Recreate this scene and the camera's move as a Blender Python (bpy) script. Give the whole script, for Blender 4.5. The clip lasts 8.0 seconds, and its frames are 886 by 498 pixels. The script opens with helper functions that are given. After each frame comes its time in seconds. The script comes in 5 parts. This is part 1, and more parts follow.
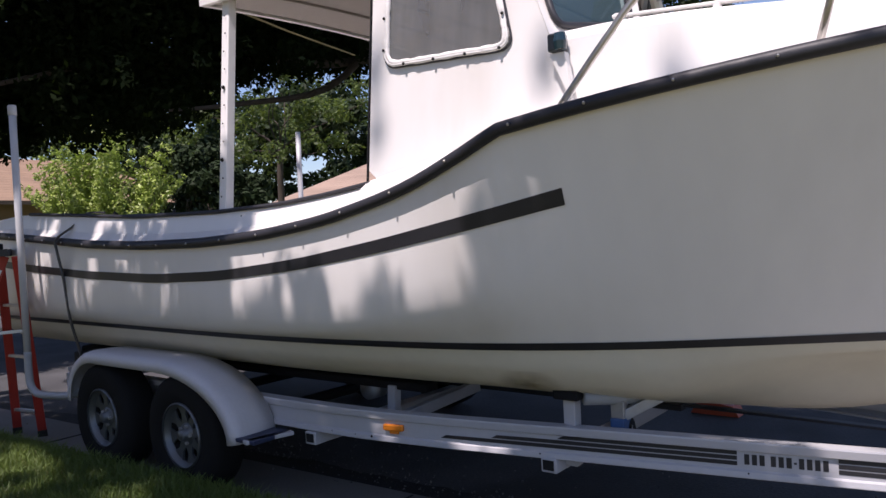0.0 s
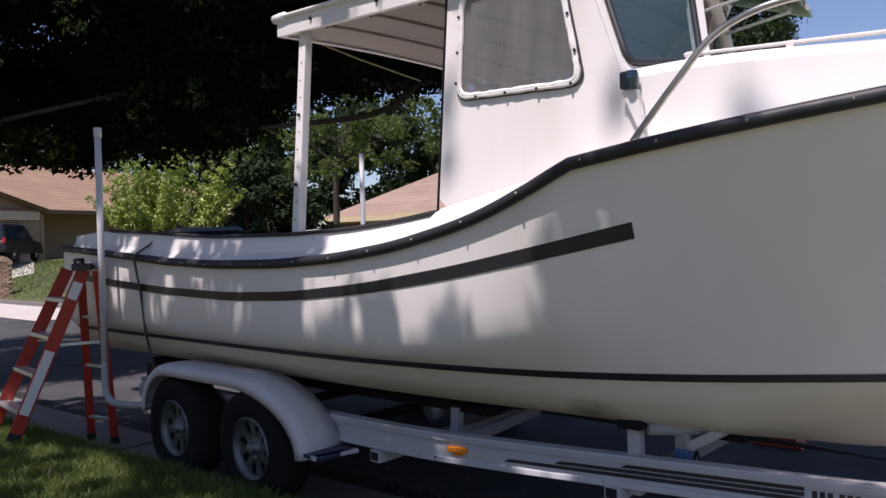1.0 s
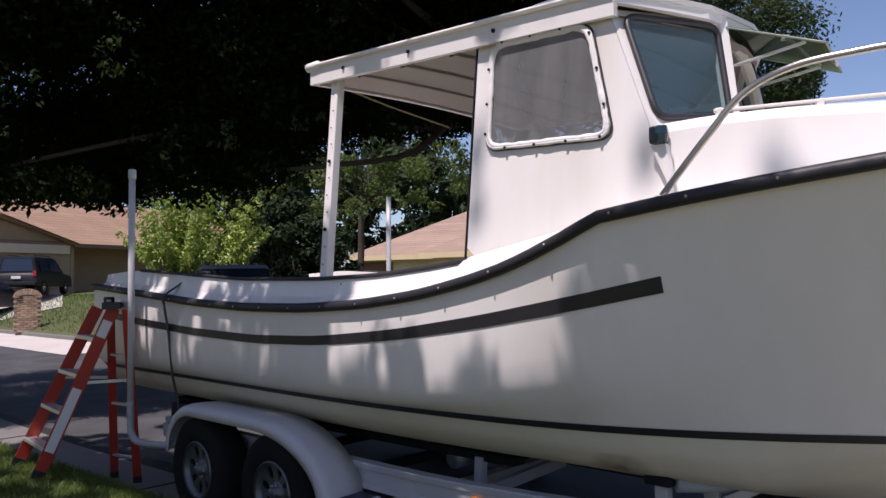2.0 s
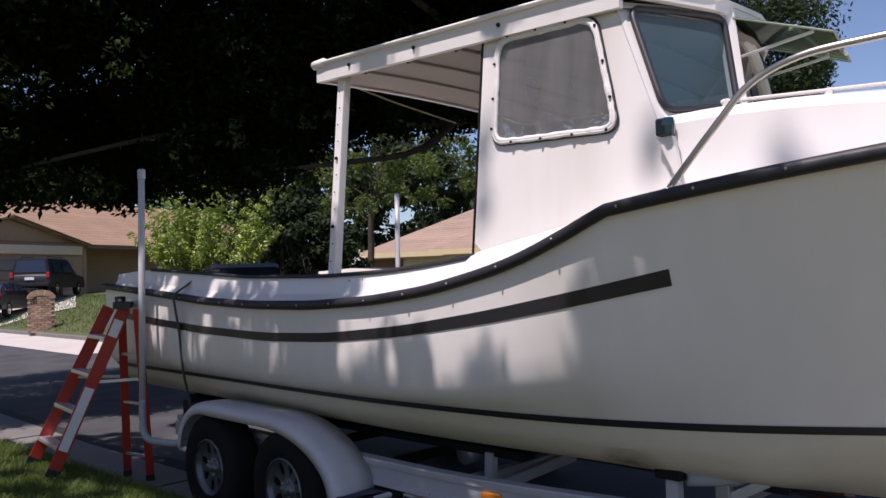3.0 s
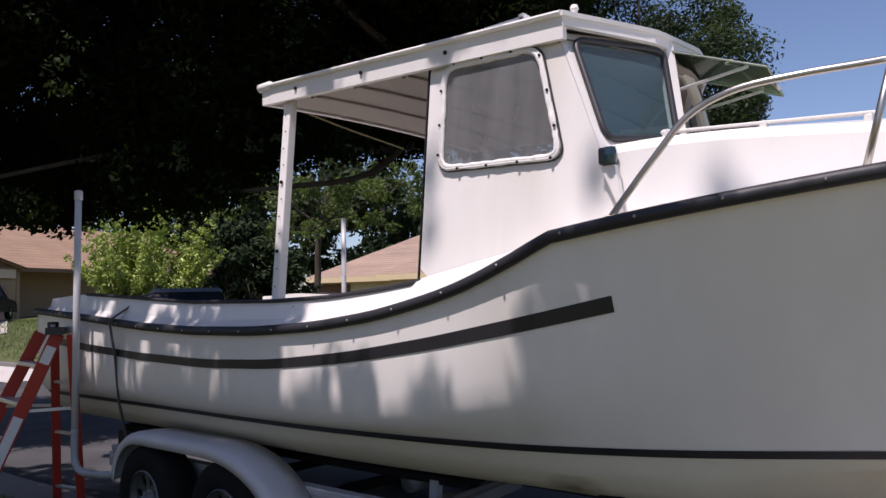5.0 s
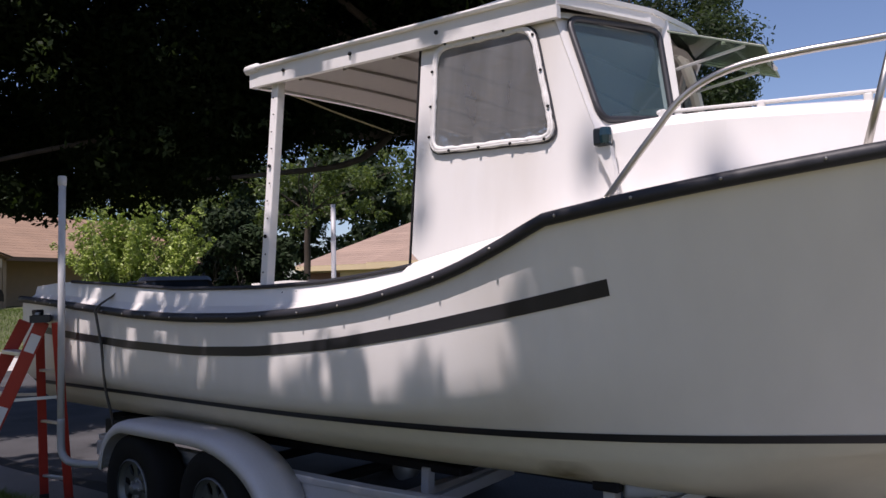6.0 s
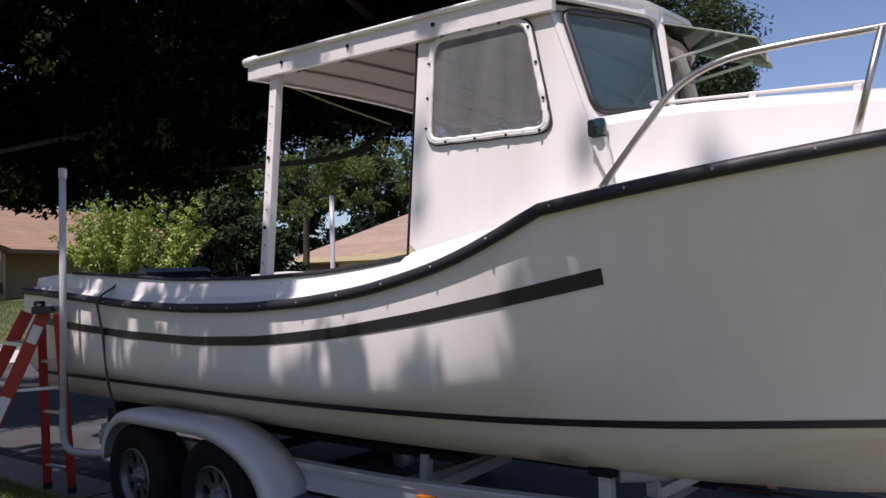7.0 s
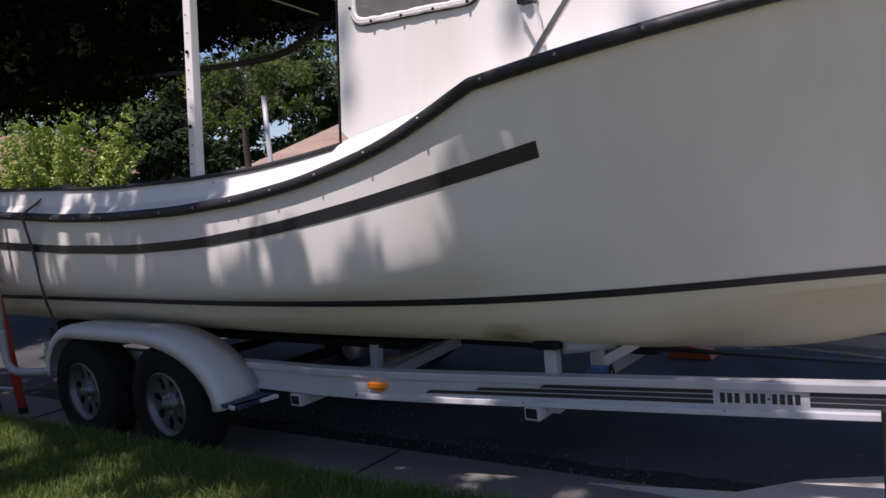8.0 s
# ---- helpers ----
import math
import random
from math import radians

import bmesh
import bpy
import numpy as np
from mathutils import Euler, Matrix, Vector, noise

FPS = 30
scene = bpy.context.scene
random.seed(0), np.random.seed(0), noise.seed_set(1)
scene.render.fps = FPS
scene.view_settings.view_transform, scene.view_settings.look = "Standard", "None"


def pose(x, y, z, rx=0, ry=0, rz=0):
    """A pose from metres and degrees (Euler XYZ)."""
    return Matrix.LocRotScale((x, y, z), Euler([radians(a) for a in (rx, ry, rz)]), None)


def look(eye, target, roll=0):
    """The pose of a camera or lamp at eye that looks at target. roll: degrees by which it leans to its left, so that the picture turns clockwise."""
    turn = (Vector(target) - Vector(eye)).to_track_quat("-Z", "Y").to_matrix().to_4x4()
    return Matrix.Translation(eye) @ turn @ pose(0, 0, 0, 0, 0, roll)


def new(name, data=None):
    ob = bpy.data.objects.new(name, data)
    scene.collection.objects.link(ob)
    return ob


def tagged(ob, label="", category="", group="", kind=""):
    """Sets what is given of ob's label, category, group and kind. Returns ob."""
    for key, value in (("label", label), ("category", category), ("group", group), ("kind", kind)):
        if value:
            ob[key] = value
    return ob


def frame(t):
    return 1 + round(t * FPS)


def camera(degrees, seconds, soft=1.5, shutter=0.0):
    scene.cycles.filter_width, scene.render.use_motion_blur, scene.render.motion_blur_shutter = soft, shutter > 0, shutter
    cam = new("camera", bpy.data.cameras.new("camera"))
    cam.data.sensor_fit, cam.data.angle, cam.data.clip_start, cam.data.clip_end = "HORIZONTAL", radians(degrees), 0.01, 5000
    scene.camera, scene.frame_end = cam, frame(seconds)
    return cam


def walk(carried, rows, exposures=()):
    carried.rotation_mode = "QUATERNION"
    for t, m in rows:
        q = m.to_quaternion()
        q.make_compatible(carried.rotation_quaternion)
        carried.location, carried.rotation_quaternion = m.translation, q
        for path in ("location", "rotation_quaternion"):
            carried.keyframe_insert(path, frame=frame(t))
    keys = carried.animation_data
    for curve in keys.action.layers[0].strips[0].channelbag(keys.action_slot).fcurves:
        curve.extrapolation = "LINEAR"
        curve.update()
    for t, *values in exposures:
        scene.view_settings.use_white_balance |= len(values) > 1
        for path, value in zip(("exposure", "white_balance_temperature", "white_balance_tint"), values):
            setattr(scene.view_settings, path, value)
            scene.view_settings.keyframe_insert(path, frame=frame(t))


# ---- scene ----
cam = camera(60.6, 8.0)
PATH = [
    (0, (3.713, -3.523, 1.394), (2.472, -1.956, 1.338), -3.0),
    (0.3, (3.729, -3.597, 1.470), (2.479, -2.037, 1.429), -3.2),
    (0.5, (3.719, -3.624, 1.450), (2.433, -2.092, 1.440), -2.7),
    (1, (3.712, -3.643, 1.452), (2.371, -2.159, 1.442), -1.9),
    (1.2, (3.707, -3.596, 1.427), (2.317, -2.157, 1.459), -1.4),
    (1.3, (3.715, -3.597, 1.463), (2.340, -2.146, 1.542), -2.1),
    (1.5, (3.728, -3.632, 1.472), (2.397, -2.150, 1.653), -2.3),
    (1.7, (3.741, -3.655, 1.504), (2.431, -2.154, 1.666), -2.1),
    (2, (3.709, -3.666, 1.494), (2.327, -2.224, 1.589), -0.9),
    (2.2, (3.712, -3.664, 1.495), (2.299, -2.252, 1.588), -1.2),
    (3.5, (3.719, -3.649, 1.485), (2.333, -2.210, 1.575), -2.1),
    (4, (3.728, -3.645, 1.489), (2.366, -2.194, 1.687), -1.9),
    (4.5, (3.732, -3.653, 1.495), (2.405, -2.168, 1.669), -1.7),
    (6, (3.670, -3.599, 1.477), (2.391, -2.066, 1.595), -1.6),
    (6.5, (3.708, -3.619, 1.488), (2.418, -2.093, 1.579), -1.9),
    (7, (3.705, -3.629, 1.471), (2.426, -2.093, 1.565), -1.8),
    (7.2, (3.711, -3.616, 1.477), (2.455, -2.060, 1.543), -2.0),
    (7.5, (3.707, -3.611, 1.437), (2.482, -2.030, 1.445), -1.4),
    (7.8, (3.707, -3.571, 1.490), (2.562, -1.940, 1.346), -5.1),
    (8, (3.706, -3.555, 1.386), (2.522, -1.952, 1.219), -5.4),
]
walk(cam, [(t, look(eye, target, roll)) for t, eye, target, roll in PATH], [(0, 0.28, 6450, 25), (0.5, 0.22, 6450, 25), (1.2, 0.04, 6450, 25), (8, 0.0, 6450, 25)])

# ---- world, sun ----
SUN = Vector((0.05, -0.42, 0.905)).normalized()
world = bpy.data.worlds.new("world")
scene.world = world
world.use_nodes = True
wn = world.node_tree.nodes
sky = wn.new("ShaderNodeTexSky")
sky.sky_type = "NISHITA"
sky.sun_disc = False
sky.sun_elevation = math.asin(SUN.z)
sky.sun_rotation = math.atan2(SUN.x, SUN.y)
sky.air_density, sky.dust_density, sky.ozone_density = 1.0, 0.6, 3.5
wn["Background"].inputs["Strength"].default_value = 0.12
world.node_tree.links.new(sky.outputs["Color"], wn["Background"].inputs["Color"])
sun = new("sun", bpy.data.lights.new("sun", "SUN"))
sun.data.energy, sun.data.angle, sun.data.color = 5.1, radians(0.53), (1.0, 0.95, 0.88)
sun.matrix_world = look((0, 0, 30), Vector((0, 0, 30)) - SUN)


# ---- materials ----
def material(name, color, rough=0.6, metal=0.0, vary=0.12, grain=40.0, patch=3.0, bump=0.0, stain=None, stain_at=0.62,
             spec=0.5, island=0.0, per_object=0.0, stretch=(1, 1, 1), through_light=None, coat=0.0):
    """Colour with fine grain and broad patches; optional stains, relief, and a change from piece to piece."""
    m = bpy.data.materials.new(name)
    m.use_nodes = True
    nt = m.node_tree
    n, lk = nt.nodes, nt.links
    b = n["Principled BSDF"]
    b.inputs["Roughness"].default_value, b.inputs["Metallic"].default_value = rough, metal
    b.inputs["Specular IOR Level"].default_value = spec
    b.inputs["Coat Weight"].default_value = coat
    tc = n.new("ShaderNodeTexCoord")
    mp = n.new("ShaderNodeMapping")
    mp.inputs["Scale"].default_value = stretch
    lk.new(tc.outputs["Object"], mp.inputs["Vector"])

    def noise_tex(scale, detail):
        t = n.new("ShaderNodeTexNoise")
        t.inputs["Scale"].default_value, t.inputs["Detail"].default_value = scale, detail
        lk.new(mp.outputs["Vector"], t.inputs["Vector"])
        return t.outputs["Fac"]
    fine, broad = noise_tex(grain, 4), noise_tex(patch, 5)

    def maths(op, a, c):
        k = n.new("ShaderNodeMath")
        k.operation = op
        for i, v in enumerate((a, c)):
            if isinstance(v, (int, float)):
                k.inputs[i].default_value = v
            else:
                lk.new(v, k.inputs[i])
        return k.outputs[0]
    value = maths("ADD", maths("MULTIPLY", fine, vary), maths("MULTIPLY", broad, vary * 1.6))
    value = maths("ADD", value, 1.0 - vary * 1.3)
    if island:
        g = n.new("ShaderNodeNewGeometry")
        value = maths("ADD", value, maths("MULTIPLY", maths("SUBTRACT", g.outputs["Random Per Island"], 0.5), island))
    if per_object:
        g = n.new("ShaderNodeObjectInfo")
        value = maths("ADD", value, maths("MULTIPLY", maths("SUBTRACT", g.outputs["Random"], 0.5), per_object))
    mul = n.new("ShaderNodeVectorMath")
    mul.operation = "SCALE"
    mul.inputs[0].default_value = color
    lk.new(value, mul.inputs["Scale"])
    out = mul.outputs[0]
    if stain:
        s = noise_tex(patch * 0.7, 8)
        r = n.new("ShaderNodeValToRGB")
        r.color_ramp.elements[0].position, r.color_ramp.elements[1].position = stain_at, stain_at + 0.16
        lk.new(s, r.inputs["Fac"])
        mix = n.new("ShaderNodeMix")
        mix.data_type = "RGBA"
        lk.new(r.outputs["Color"], mix.inputs["Factor"])
        lk.new(out, mix.inputs["A"])
        mix.inputs["B"].default_value = (*stain, 1)
        out = mix.outputs["Result"]
    lk.new(out, b.inputs["Base Color"])
    lk.new(maths("ADD", maths("MULTIPLY", broad, 0.15), rough - 0.075), b.inputs["Roughness"])
    if bump:
        bp = n.new("ShaderNodeBump")
        bp.inputs["Strength"].default_value, bp.inputs["Distance"].default_value = 1.0, bump
        lk.new(fine, bp.inputs["Height"])
        lk.new(bp.outputs["Normal"], b.inputs["Normal"])
    if through_light:
        tr = n.new("ShaderNodeBsdfTranslucent")
        sh = n.new("ShaderNodeMixShader")
        tr.inputs["Color"].default_value = (*through_light, 1)
        sh.inputs["Fac"].default_value = 0.35
        lk.new(b.outputs[0], sh.inputs[1])
        lk.new(tr.outputs[0], sh.inputs[2])
        lk.new(sh.outputs[0], n["Material Output"].inputs["Surface"])
    return m


def glass(name, color, clear, rough=0.02, film_share=0.1, film_color=(0.3, 0.42, 0.48), wave=0.0):
    m = bpy.data.materials.new(name)
    m.use_nodes = True
    n, lk = m.node_tree.nodes, m.node_tree.links
    tr, gl, mx, fr = (n.new("ShaderNode" + k) for k in ("BsdfTransparent", "BsdfGlossy", "MixShader", "Fresnel"))
    tr.inputs["Color"].default_value = (*[c * clear for c in color], 1)
    gl.inputs["Roughness"].default_value = rough
    fr.inputs["IOR"].default_value = 1.55
    lk.new(fr.outputs[0], mx.inputs[0])
    lk.new(tr.outputs[0], mx.inputs[1])
    lk.new(gl.outputs[0], mx.inputs[2])
    if wave:
        # soft sheet that bulges, its film denser in upright streaks
        tc, tx, bp, cl, mr = (n.new("ShaderNode" + k) for k in ("TexCoord", "TexNoise", "Bump", "TexNoise", "MapRange"))
        tx.inputs["Scale"].default_value, tx.inputs["Detail"].default_value = 3.5, 1.0
        cl.inputs["Scale"].default_value, cl.inputs["Detail"].default_value = 9.0, 3.0
        st = n.new("ShaderNodeMapping")
        st.inputs["Scale"].default_value = (1.0, 1.0, 0.12)
        lk.new(tc.outputs["Object"], st.inputs["Vector"])
        bp.inputs["Strength"].default_value, bp.inputs["Distance"].default_value = wave, 0.08
        lk.new(tc.outputs["Object"], tx.inputs["Vector"])
        lk.new(st.outputs[0], cl.inputs["Vector"])
        lk.new(tx.outputs["Fac"], bp.inputs["Height"])
        lk.new(bp.outputs["Normal"], gl.inputs["Normal"])
        lk.new(bp.outputs["Normal"], fr.inputs["Normal"])
        mr.inputs["From Min"].default_value, mr.inputs["From Max"].default_value = 0.35, 0.68
        mr.inputs["To Min"].default_value, mr.inputs["To Max"].default_value = film_share * 0.85, film_share * 1.2
        lk.new(cl.outputs["Fac"], mr.inputs["Value"])
    film, both = n.new("ShaderNodeBsdfDiffuse"), n.new("ShaderNodeMixShader")
    film.inputs["Color"].default_value = (*film_color, 1)
    both.inputs["Fac"].default_value = film_share
    if wave:
        lk.new(mr.outputs[0], both.inputs["Fac"])
    lk.new(mx.outputs[0], both.inputs[1])
    lk.new(film.outputs[0], both.inputs[2])
    lk.new(both.outputs[0], n["Material Output"].inputs["Surface"])
    return m


GELCOAT = material("white_gelcoat", (0.77, 0.745, 0.71), 0.34, vary=0.1, grain=9, patch=1.2, coat=0.1, stretch=(1, 1, 0.22), stain=(0.6, 0.55, 0.48), stain_at=0.62)
BOTTOM = material("cream_bottom_paint", (0.66, 0.62, 0.5), 0.5, vary=0.1, grain=14, patch=1.5, stain=(0.3, 0.24, 0.12), stain_at=0.68)
PAINTED = material("white_paint", (0.79, 0.765, 0.735), 0.5, vary=0.07, grain=25, patch=2.2, bump=0.0008, stretch=(1, 1, 0.4))
# White underside paint, darkened to carry the shade beneath the roof.
CEILING_SHADED = material("shaded_underside_white", (0.34, 0.305, 0.275), 0.6, vary=0.1, grain=18, patch=2)
BLACK_TRIM = material("black_rubber_trim", (0.022, 0.022, 0.027), 0.55, vary=0.4, grain=60, patch=4, bump=0.001)
STRIPE = material("black_vinyl_stripe", (0.02, 0.02, 0.024), 0.45, vary=0.35, grain=30, patch=5)
GASKET = material("window_gasket", (0.03, 0.03, 0.035), 0.5, vary=0.2)
TRAILER_WHITE = material("trailer_white_paint", (0.44, 0.44, 0.46), 0.45, vary=0.1, grain=30, patch=3, stain=(0.4, 0.38, 0.36), stain_at=0.7)
FENDER_WHITE = material("fender_paint", (0.52, 0.51, 0.52), 0.42, vary=0.1, grain=60, patch=4, bump=0.001)
GALV = material("galvanised_steel", (0.42, 0.42, 0.42), 0.5, metal=0.6, vary=0.25, grain=30, patch=6)
STEEL = material("stainless_steel", (0.46, 0.44, 0.41), 0.36, metal=1.0, vary=0.1)
RIM = material("silver_wheel", (0.13, 0.14, 0.145), 0.4, metal=0.5, vary=0.25, grain=20, patch=9, stain=(0.16, 0.1, 0.06), stain_at=0.7)
TYRE = material("tyre_rubber", (0.012, 0.012, 0.012), 0.85, spec=0.15, vary=0.3, grain=70, bump=0.001)
DARK = material("dark_steel", (0.018, 0.018, 0.019), 0.7, spec=0.2, vary=0.3)
CARPET = material("bunk_carpet", (0.018, 0.018, 0.02), 0.95, spec=0.1, vary=0.4, grain=300, bump=0.002)
PVC = material("white_pvc", (0.52, 0.52, 0.53), 0.42, vary=0.08, grain=30, patch=4, stain=(0.4, 0.4, 0.38), stain_at=0.7)
ALGAE = material("brown_algae_stain", (0.26, 0.2, 0.09), 0.8, vary=0.5, grain=50, patch=9)


def soften_stain(m, centre, reach):
    """Lets a stain thin out unevenly away from its middle."""
    n, lk = m.node_tree.nodes, m.node_tree.links
    tc, away, size, tx, thin, mul, clear, mix = (n.new("ShaderNode" + k) for k in ("TexCoord", "VectorMath", "VectorMath", "TexNoise", "MapRange", "Math", "BsdfTransparent", "MixShader"))
    away.operation, size.operation, mul.operation = "SUBTRACT", "LENGTH", "MULTIPLY"
    away.inputs[1].default_value = centre
    tx.inputs["Scale"].default_value, tx.inputs["Detail"].default_value = 14.0, 4.0
    thin.inputs["From Min"].default_value, thin.inputs["From Max"].default_value = 0.0, reach
    thin.inputs["To Min"].default_value, thin.inputs["To Max"].default_value = 1.5, 0.0
    lk.new(tc.outputs["Object"], away.inputs[0])
    lk.new(away.outputs["Vector"], size.inputs[0])
    lk.new(size.outputs["Value"], thin.inputs["Value"])
    lk.new(tc.outputs["Object"], tx.inputs["Vector"])
    lk.new(tx.outputs["Fac"], mul.inputs[0])
    lk.new(thin.outputs[0], mul.inputs[1])
    lk.new(mul.outputs[0], mix.inputs["Fac"])
    lk.new(clear.outputs[0], mix.inputs[1])
    lk.new(n["Principled BSDF"].outputs[0], mix.inputs[2])
    lk.new(mix.outputs[0], n["Material Output"].inputs["Surface"])


soften_stain(ALGAE, (1.72, -0.87, 0.05), 0.17)
PVC_GREY = material("grey_conduit", (0.34, 0.35, 0.36), 0.45, vary=0.12)
AMBER = material("amber_plastic", (0.75, 0.22, 0.02), 0.25, vary=0.1, grain=80)
BLUE_PAINT = material("dark_blue_step_paint", (0.02, 0.03, 0.07), 0.5, vary=0.3)
BLUE_JACK = material("worn_blue_paint", (0.05, 0.12, 0.28), 0.5, vary=0.4, grain=30, stain=(0.2, 0.2, 0.2), stain_at=0.6)
FIBREGLASS = material("orange_red_fibreglass", (0.42, 0.035, 0.02), 0.5, vary=0.2, grain=90, patch=5, stretch=(1, 1, 0.15))
ALU = material("aluminium", (0.62, 0.62, 0.62), 0.4, metal=0.7, vary=0.15)
LADDER_BLACK = material("black_plastic", (0.02, 0.02, 0.02), 0.5, vary=0.2)
LABEL_WHITE = material("white_sticker", (0.75, 0.75, 0.74), 0.5, vary=0.06)
STRAP = material("grey_strap_webbing", (0.11, 0.105, 0.1), 0.9, vary=0.3, grain=200, bump=0.001)
VINYL = glass("cloudy_clear_vinyl", (0.8, 0.78, 0.75), 0.55, 0.07, 0.42, (0.26, 0.265, 0.26), wave=0.9)
CANVAS = material("white_curtain_hem", (0.74, 0.72, 0.69), 0.6, vary=0.1, grain=60, bump=0.002)
# Diffuse film: some dirt, tinted blue to imitate reflected sky.
PANE = glass("window_glass", (0.6, 0.8, 0.86), 0.55, 0.02, 0.15, (0.2, 0.36, 0.44))
HATCH_PANE = glass("green_tinted_acrylic", (0.72, 0.84, 0.72), 0.75, 0.08, 0.06, (0.2, 0.26, 0.18))
HATCH_EDGE = material("acrylic_edge", (0.16, 0.2, 0.15), 0.35, vary=0.2)
ASPHALT = material("asphalt", (0.07, 0.07, 0.073), 0.9, spec=0.2, vary=0.8, grain=60, patch=1.3, bump=0.006, stain=(0.05, 0.05, 0.051), stain_at=0.56)
TAR = material("dark_tar", (0.03, 0.03, 0.031), 0.85, spec=0.2, vary=0.6, grain=90, patch=4, bump=0.006)
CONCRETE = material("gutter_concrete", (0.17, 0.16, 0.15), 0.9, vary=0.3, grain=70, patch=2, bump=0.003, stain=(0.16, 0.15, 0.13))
DRIVE = material("driveway_concrete", (0.5, 0.46, 0.42), 0.9, vary=0.2, grain=50, patch=1, bump=0.003)
GRIT = material("pale_grit", (0.12, 0.115, 0.11), 0.9, vary=0.3, island=0.8)
SOIL = material("lawn_soil", (0.075, 0.085, 0.028), 0.95, vary=0.5, grain=60, patch=1.1, bump=0.01, stain=(0.12, 0.1, 0.05), stain_at=0.6)
# Lawn colour raised so that it bounces more light onto the hull.
LAWN = material("pale_bounce_lawn", (0.17, 0.16, 0.072), 0.95, vary=0.5, grain=60, patch=1.1, bump=0.01, stain=(0.1, 0.11, 0.04), stain_at=0.6)
BLADE = material("grass_blades", (0.11, 0.16, 0.035), 0.6, vary=0.35, grain=3, patch=1.2, island=0.9, through_light=(0.18, 0.25, 0.04))
DRY_BLADE = material("dry_grass_blades", (0.3, 0.26, 0.12), 0.7, vary=0.3, grain=3, patch=1, island=0.7, through_light=(0.2, 0.17, 0.07))
BARK = material("oak_bark", (0.07, 0.055, 0.042), 0.95, vary=0.5, grain=25, patch=4, bump=0.02, stretch=(1, 1, 0.25))
# Leaf colour set near black to stand in for deep crown shade.
SHADED_OAK_LEAF = material("shaded_oak_leaves", (0.009, 0.015, 0.005), 0.8, spec=0.05, vary=0.3, grain=2, patch=0.6, island=0.9, through_light=(0.02, 0.035, 0.006))
# Leaf colour lifted well above common foliage tones to look sunlit.
MYRTLE_LEAF = material("sunlit_shrub_leaves", (0.34, 0.42, 0.1), 0.45, vary=0.3, grain=3, patch=1, island=1.0, through_light=(0.25, 0.36, 0.05))
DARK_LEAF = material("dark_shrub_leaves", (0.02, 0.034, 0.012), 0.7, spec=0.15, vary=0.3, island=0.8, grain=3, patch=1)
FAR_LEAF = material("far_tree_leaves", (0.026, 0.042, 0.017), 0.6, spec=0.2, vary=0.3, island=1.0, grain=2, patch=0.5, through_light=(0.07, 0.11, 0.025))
YOUNG_LEAF = material("young_tree_leaves", (0.07, 0.1, 0.03), 0.5, spec=0.3, vary=0.3, island=1.2, grain=2, patch=0.5, through_light=(0.2, 0.28, 0.05))
SHINGLE = material("brown_shingles", (0.27, 0.175, 0.112), 0.9, vary=0.3, grain=30, patch=0.8, per_object=0.15, bump=0.004)
SHINGLE_TAN = material("tan_shingles", (0.31, 0.22, 0.165), 0.9, vary=0.3, grain=30, patch=0.8, per_object=0.15, bump=0.004)
STUCCO = material("tan_stucco", (0.35, 0.25, 0.15), 0.9, vary=0.15, grain=60, bump=0.003)
STUCCO_YELLOW = material("yellow_fascia_paint", (0.68, 0.54, 0.32), 0.8, vary=0.1, grain=40)
FASCIA = material("brown_fascia", (0.16, 0.1, 0.06), 0.7, vary=0.2)
TRIM_CREAM = material("cream_trim", (0.62, 0.5, 0.34), 0.7, vary=0.1)
GARAGE = material("garage_door_paint", (0.2, 0.17, 0.15), 0.7, vary=0.1)
BRICK = material("mailbox_brick", (0.42, 0.29, 0.2), 0.9, vary=0.25, grain=60, per_object=0.6, bump=0.003)
MORTAR = material("mortar", (0.32, 0.28, 0.23), 0.95, vary=0.2, grain=80)
CAR_BLACK = material("black_car_paint", (0.008, 0.008, 0.01), 0.4, vary=0.2, spec=0.25, coat=0.08)
CAR_GLASS = material("dark_car_glass", (0.02, 0.03, 0.05), 0.12, vary=0.1, spec=0.4, coat=0.2)
CHROME = material("chrome", (0.6, 0.6, 0.6), 0.15, metal=1.0, vary=0.05)
LAMP_RED = material("red_lamp", (0.4, 0.02, 0.02), 0.3, vary=0.1)
NAV_BODY = material("black_lamp_housing", (0.02, 0.025, 0.03), 0.35, vary=0.3)
NAV_LENS = material("green_lamp_lens", (0.012, 0.035, 0.045), 0.15, vary=0.1, coat=0.6)
ORANGE = material("orange_red_plastic", (0.4, 0.07, 0.03), 0.5, vary=0.25, grain=30)
WOOD_BROWN = material("brown_board", (0.16, 0.07, 0.03), 0.7, vary=0.3, stretch=(1, 6, 6))


# ---- building helpers ----
def thing(name, label, category, at=(0, 0, 0), group="", kind=""):
    ob = new(name)
    ob.location = at
    ob.empty_display_size = 0.1
    return tagged(ob, label, category, group, kind)


def part(name, bm, mat, parent=None, label="", smooth=False):
    """Links a bmesh, given in world places, as one mesh object under its thing or part."""
    if isinstance(bm, bmesh.types.BMesh):
        me = bpy.data.meshes.new(name)
        bm.to_mesh(me)
        bm.free()
    else:
        me = bm
    if smooth:
        me.shade_smooth()
    if mat and not me.materials:
        me.materials.append(mat)
    ob = new(name, me)
    if parent:
        base, up = Vector((0, 0, 0)), parent
        while up:
            base += up.location
            up = up.parent
        me.transform(Matrix.Translation(-base))
        ob.parent = parent
    return tagged(ob, label)


